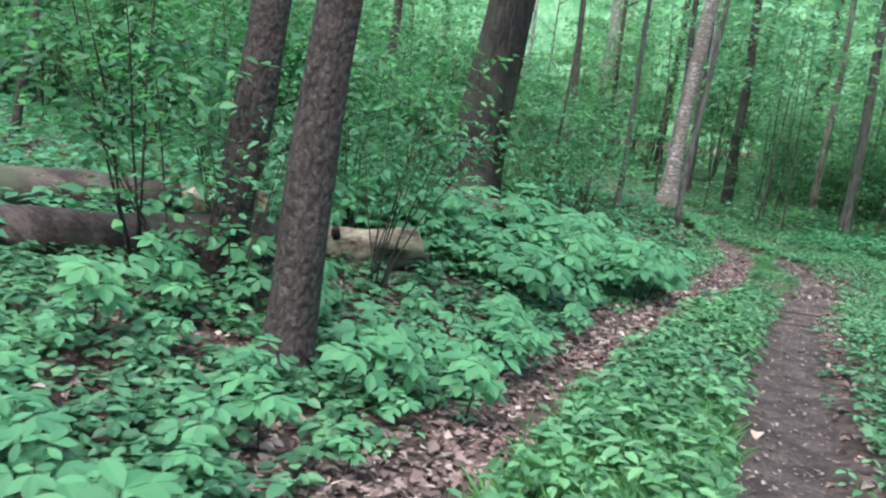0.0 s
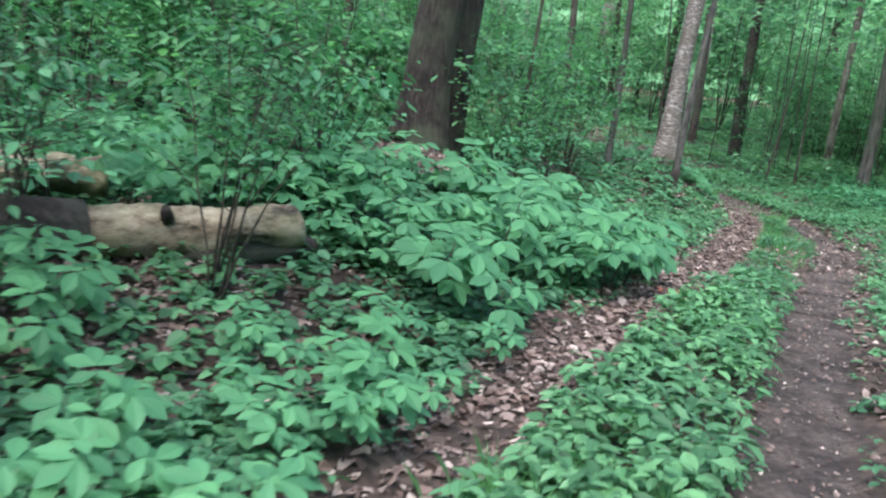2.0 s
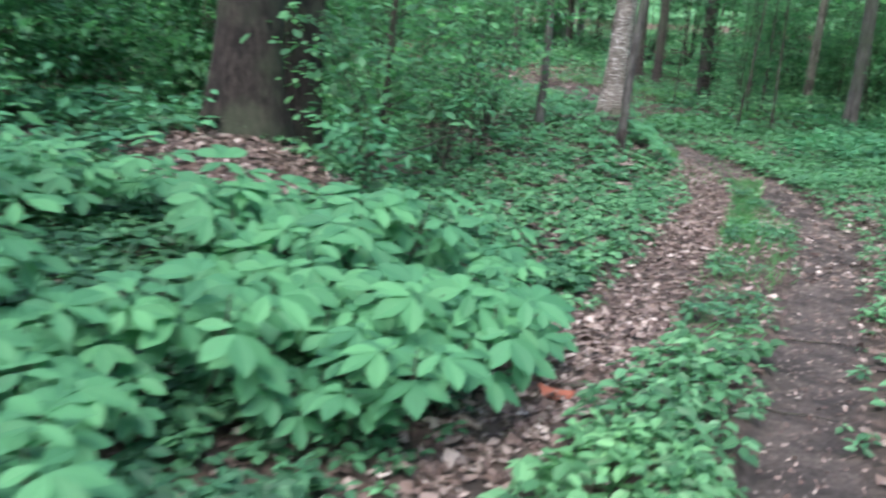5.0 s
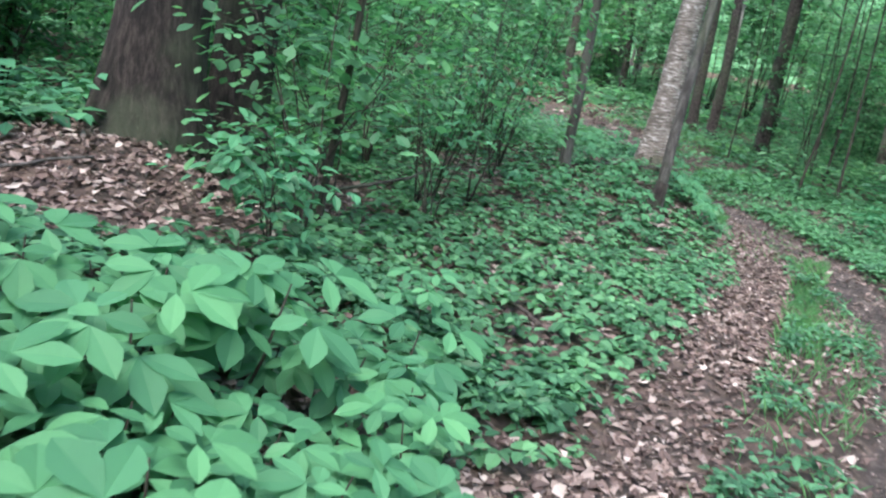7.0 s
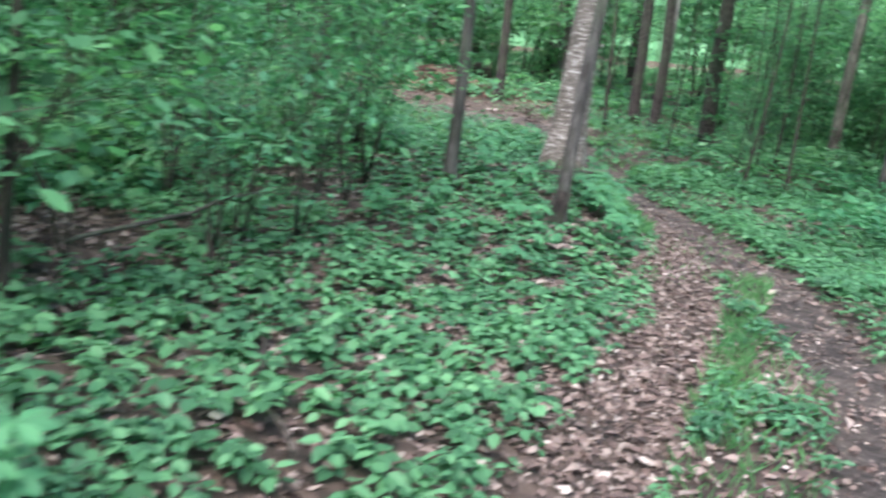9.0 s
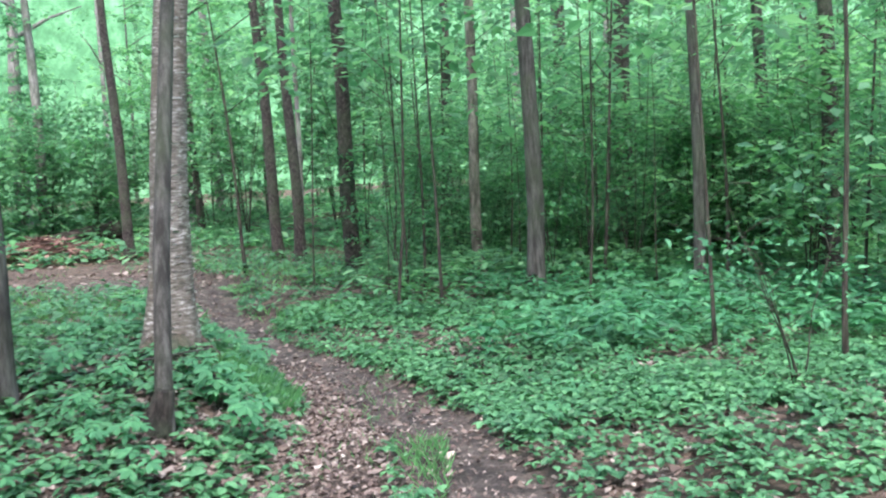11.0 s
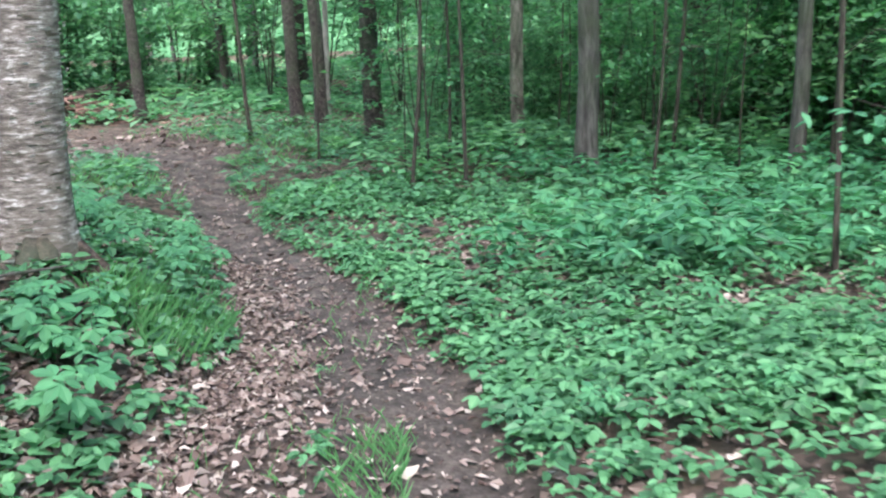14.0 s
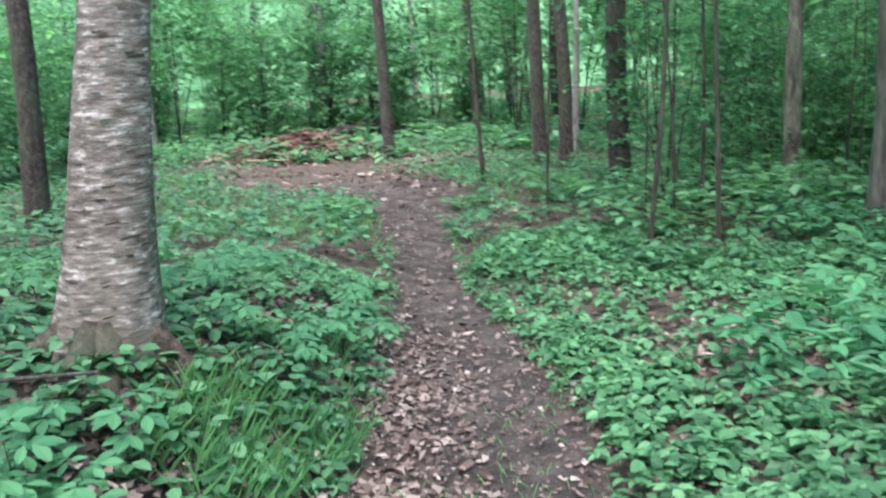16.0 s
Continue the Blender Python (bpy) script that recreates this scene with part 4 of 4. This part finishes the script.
# seedlings with big five-part leaves
def seedling(leaf_count, height, leaf, label):
    ob = tagged(root_empty("seedling", 0, 0, -50), label, "plant", "seedlings along the trail")
    bm = bmesh.new()
    tube(bm, [(0, 0, -0.04), (0.01, 0, height * 0.5), (0, 0.01, height)], [0.005, 0.004, 0.002], 5)
    part("stem", bm, TWIG, ob)
    for k in range(leaf_count):
        a = k * 2.4 + random.uniform(-0.3, 0.3)
        h = height * (1.0 - 0.5 * k / leaf_count)
        d = Vector((math.cos(a), math.sin(a), 0))
        out = leaf * random.uniform(0.5, 1.1)
        hub = Vector((0, 0, h)) + d * out + Vector((0, 0, 0.02))
        base, way, up = [], [], []
        for j, turn in enumerate((0, 0.95, -0.95, 1.9, -1.9)):
            b = a + turn
            back = 0.0 if abs(turn) < 1 else -0.25 * leaf
            base.append(hub + d * back)
            way.append((math.cos(b), math.sin(b), random.uniform(-0.42, -0.08)))
            up.append((random.uniform(-0.15, 0.15), random.uniform(-0.15, 0.15), 1))
        le = np.array([1.15, 1.05, 1.05, 0.8, 0.8]) * leaf
        leaf_part("leaf", leaves("leaf", np.array(base), np.array(way), np.array(up), le, le * 0.52, LEAF_SEED, 6), ob)
    return ob


PAL = "seedling with large bright green compound leaves on a thin stem"
SEED = [seedling(6, 0.32, 0.095, PAL), seedling(7, 0.38, 0.10, PAL), seedling(5, 0.28, 0.092, PAL), seedling(6, 0.24, 0.085, PAL)]


def sow(spots, lo=0.6, hi=1.15, pick=(0, 1, 2, 3)):
    for x, y in spots:
        s = lr.uniform(lo, hi)
        copy_thing(SEED[lr.choice(pick)], pose(x, y, gz(x, y), lr.uniform(2, 20), lr.uniform(2, 22), 0) @ Matrix.Rotation(lr.uniform(0, 6.28), 4, "Z") @ Matrix.Diagonal((s, s, s, 1)))


sow(scatter(54, 2.3, 4.1, -3.4, 0.6, 0.17, lambda x, y: not (3.1 < x < 3.55 and -1.7 < y < -1.2) and math.hypot(x - 2.8, y - 0.5) > 0.85), 0.5, 0.95)
sow(scatter(120, 1.4, 4.28, 0.9, 4.5, 0.17, lambda x, y: x < np.interp(y, LY, LX) - 0.22 and y < 3.3 + 0.75 * max(x - 2.8, 0) and wave(x, y, 2.4, 6) > -0.3 and math.hypot(x - 2.8, y - 0.5) > 0.85), 0.8, 1.35)
sow(scatter(12, 2.6, 3.9, 8.6, 10.6, 0.3, lambda x, y: x < np.interp(y, LY, LX) - 0.3 and math.hypot(x - 3.6, y - 9.8) > 0.45 and math.hypot(x - BX, y - BY) > 0.8), 0.45, 0.7)
sow(scatter(16, 2.2, 3.7, 11.6, 14, 0.28, lambda x, y: x < np.interp(y, LY, LX) - 0.3 and math.hypot(x - BX, y - BY) > 0.5), 0.45, 0.75)
sow([(3.77, 10.27), (3.68, 10.36), (3.86, 10.46), (3.73, 10.75), (3.9, 10.2), (3.5, 9.5), (3.95, 9.95), (3.55, 4.8)], 0.62, 0.8)
sow(scatter(46, 5.5, 9.5, 9.0, 13.2, 0.4, lambda x, y: x > np.interp(y, RY, RX) + 0.6), 0.35, 0.6)
sow(scatter(24, 0, 2.3, 2.0, 3.5, 0.3))
sow(scatter(50, 5.8, 12.0, 12, 16.5, 0.35, lambda x, y: wave(x, y, 1.2, 3) > -0.3 and x > np.interp(y, RY, RX) + 0.8), 0.8, 1.1)
for ob, (x, y) in zip(SEED, ((2.2, 2.2), (2.0, 3.0), (1.6, 2.7), (3.5, 12.6))):
    ob.location = (x, y, gz(x, y))


def fern(x, y, size):
    ob = tagged(root_empty("fern", x, y, gz(x, y)), "bright green fern with arching fronds beside the trail", "fern")
    for k in range(9):
        a = k * 0.7 + lr.uniform(-0.2, 0.2)
        n = 14
        q = np.repeat(np.linspace(0.12, 1, n), 2)
        side = np.tile([1.0, -1.0], n)
        c = np.stack([np.cos(a) * q * size * 0.8, np.sin(a) * q * size * 0.8, size * (0.9 * q - 0.55 * q * q)], -1)
        w = np.stack([-np.sin(a) * side + 0.4 * np.cos(a), np.cos(a) * side + 0.4 * np.sin(a), np.full(2 * n, 0.05)], -1)
        le = size * 0.26 * np.sin(np.clip(q * 0.95 + 0.05, 0, 1) * 3.0) + 0.01
        leaf_part("frond", leaves("frond", c, w, np.tile([0.0, 0.0, 1.0], (2 * n, 1)), le, le * 0.3, GRASS, 2), ob)


for x, y, s in ((0.6, 18.3, 0.55), (0.85, 17.9, 0.4), (1.9, 19.3, 0.4), (3.1, 19.4, 0.6)):
    fern(x, y, s)


# grass
def grass(name, n, x0, x1, y0, y1, keep, height, label):
    x, y = rng.uniform(x0, x1, n), rng.uniform(y0, y1, n)
    k = rng.uniform(0, 1, n) < keep(x, y)
    x, y = x[k], y[k]
    n = len(x)
    a = rng.uniform(0, 6.28, n)
    le = height * rng.uniform(0.5, 1.2, n)
    base = np.stack([x, y, ground(x, y) - 0.005], -1)
    bend = rng.uniform(0.25, 0.9, n)
    way = np.stack([np.cos(a) * bend, np.sin(a) * bend, rng.uniform(0.6, 1.2, n)], -1)
    up = np.stack([-np.cos(a), -np.sin(a), np.full(n, 0.5)], -1)
    tagged(new(name, leaves(name, base, way, up, le, 0.0042, GRASS, 2)), label, "grass", kind="stuff")


GR = "thin green grass growing along the trail"
grass("grass", 2600, 4.7, 5.3, 6.2, 10.2, lambda x, y: smooth((0.16 - np.abs(x - 4.98)) / 0.08) * clump(x, y, 3.5, 3, 0.2), 0.12, GR)
grass("grass", 11000, 4.2, 5.5, -4, 9.6, lambda x, y: between(x, y) * off_track(x, y) * np.where(y > 5.5, 0.7, 0.35) * clump(x, y, 2.5, 12, 0.1), 0.10, GR)
grass("grass", 3400, 3.5, 4.3, 10.7, 12.3, lambda x, y: left_side(x, y) * smooth((0.55 - np.hypot((x - 3.86) / 0.8, (y - 11.35) / 1.3)) / 0.3) * clump(x, y, 5.0, 2, 0.1), 0.16, GR)
grass("grass", 1500, 3.3, 4.4, 12.0, 14.6, lambda x, y: left_side(x, y) * clump(x, y, 3.0, 2), 0.15, GR)
grass("grass", 6000, 4.3, 5.1, -3, -0.4, lambda x, y: between(x, y) * off_track(x, y), 0.15, GR)
grass("grass", 7000, -6, 4, 16, 24, lambda x, y: off_track(x, y) * clump(x, y, 1.2, 7), 0.2, GR)

cover("undergrowth", 9000, 9.3, 26, -16, 12, lambda x, y: smooth((24 - x) / 9) * smooth((y + 16) / 6) * (1 - smooth((y - 5) / 3) * 0.8) * clump(x, y, 1.3, 5, 0.3), 0.2, 0.1, (3, 5), 2, LEAF_LOW, GREEN)
cover("undergrowth", 9000, -18, 10, -16, -3, lambda x, y: off_track(x, y) * smooth((y + 16) / 6) * smooth((x + 18) / 6) * clump(x, y, 1.3, 7, 0.2), 0.2, 0.1, (3, 5), 2, LEAF_LOW, GREEN)
litter("dead_leaves", 9000, 1, 7.5, -12, -3.2, lambda x, y: 0.75 * smooth((y + 12) / 7) * smooth((x - 1) / 2) * smooth((7.5 - x) / 2), 0.07, "brown and tan dead leaves scattered over the soil")
litter("dead_leaves", 9000, 8, 18, -6, 8, lambda x, y: 0.3 + 0 * x, 0.1, "brown and tan dead leaves scattered over the soil")

def edges(x, y):
    r, l = tracks(x, y)
    q = np.maximum(r, l)
    return 4 * q * (1 - q) * (0.25 + 0.75 * clump(x, y, 3.4, 11))


cover("undergrowth", 9000, 2.0, 6.4, 7.5, 19, edges, 0.07, 0.05, (3, 6), 4, LEAF_LOW, GREEN)
cover("undergrowth", 5000, 3.8, 6.2, -3.5, 7.5, lambda x, y: 0.7 * edges(x, y), 0.06, 0.045, (3, 6), 4, LEAF_LOW, GREEN)
grass("grass", 5000, 2.0, 6.0, 8, 18, lambda x, y: 0.7 * edges(x, y), 0.11, GR)
grass("grass", 700, 4.2, 5.2, 9.5, 14, lambda x, y: clump(x, y, 4.5, 4, -0.3) * 0.8, 0.08, GR)
litter("leaf_scraps", 14000, 2.6, 6.0, 8, 18, lambda x, y: np.maximum(*tracks(x, y)) * np.clip(0.5 - (x - 0.5 * (np.interp(y, RY, RX) + np.interp(y, LY, LX))) * 2.5, 0.1, 1), 0.03, "small crumbled bits of dead leaf on the trail")
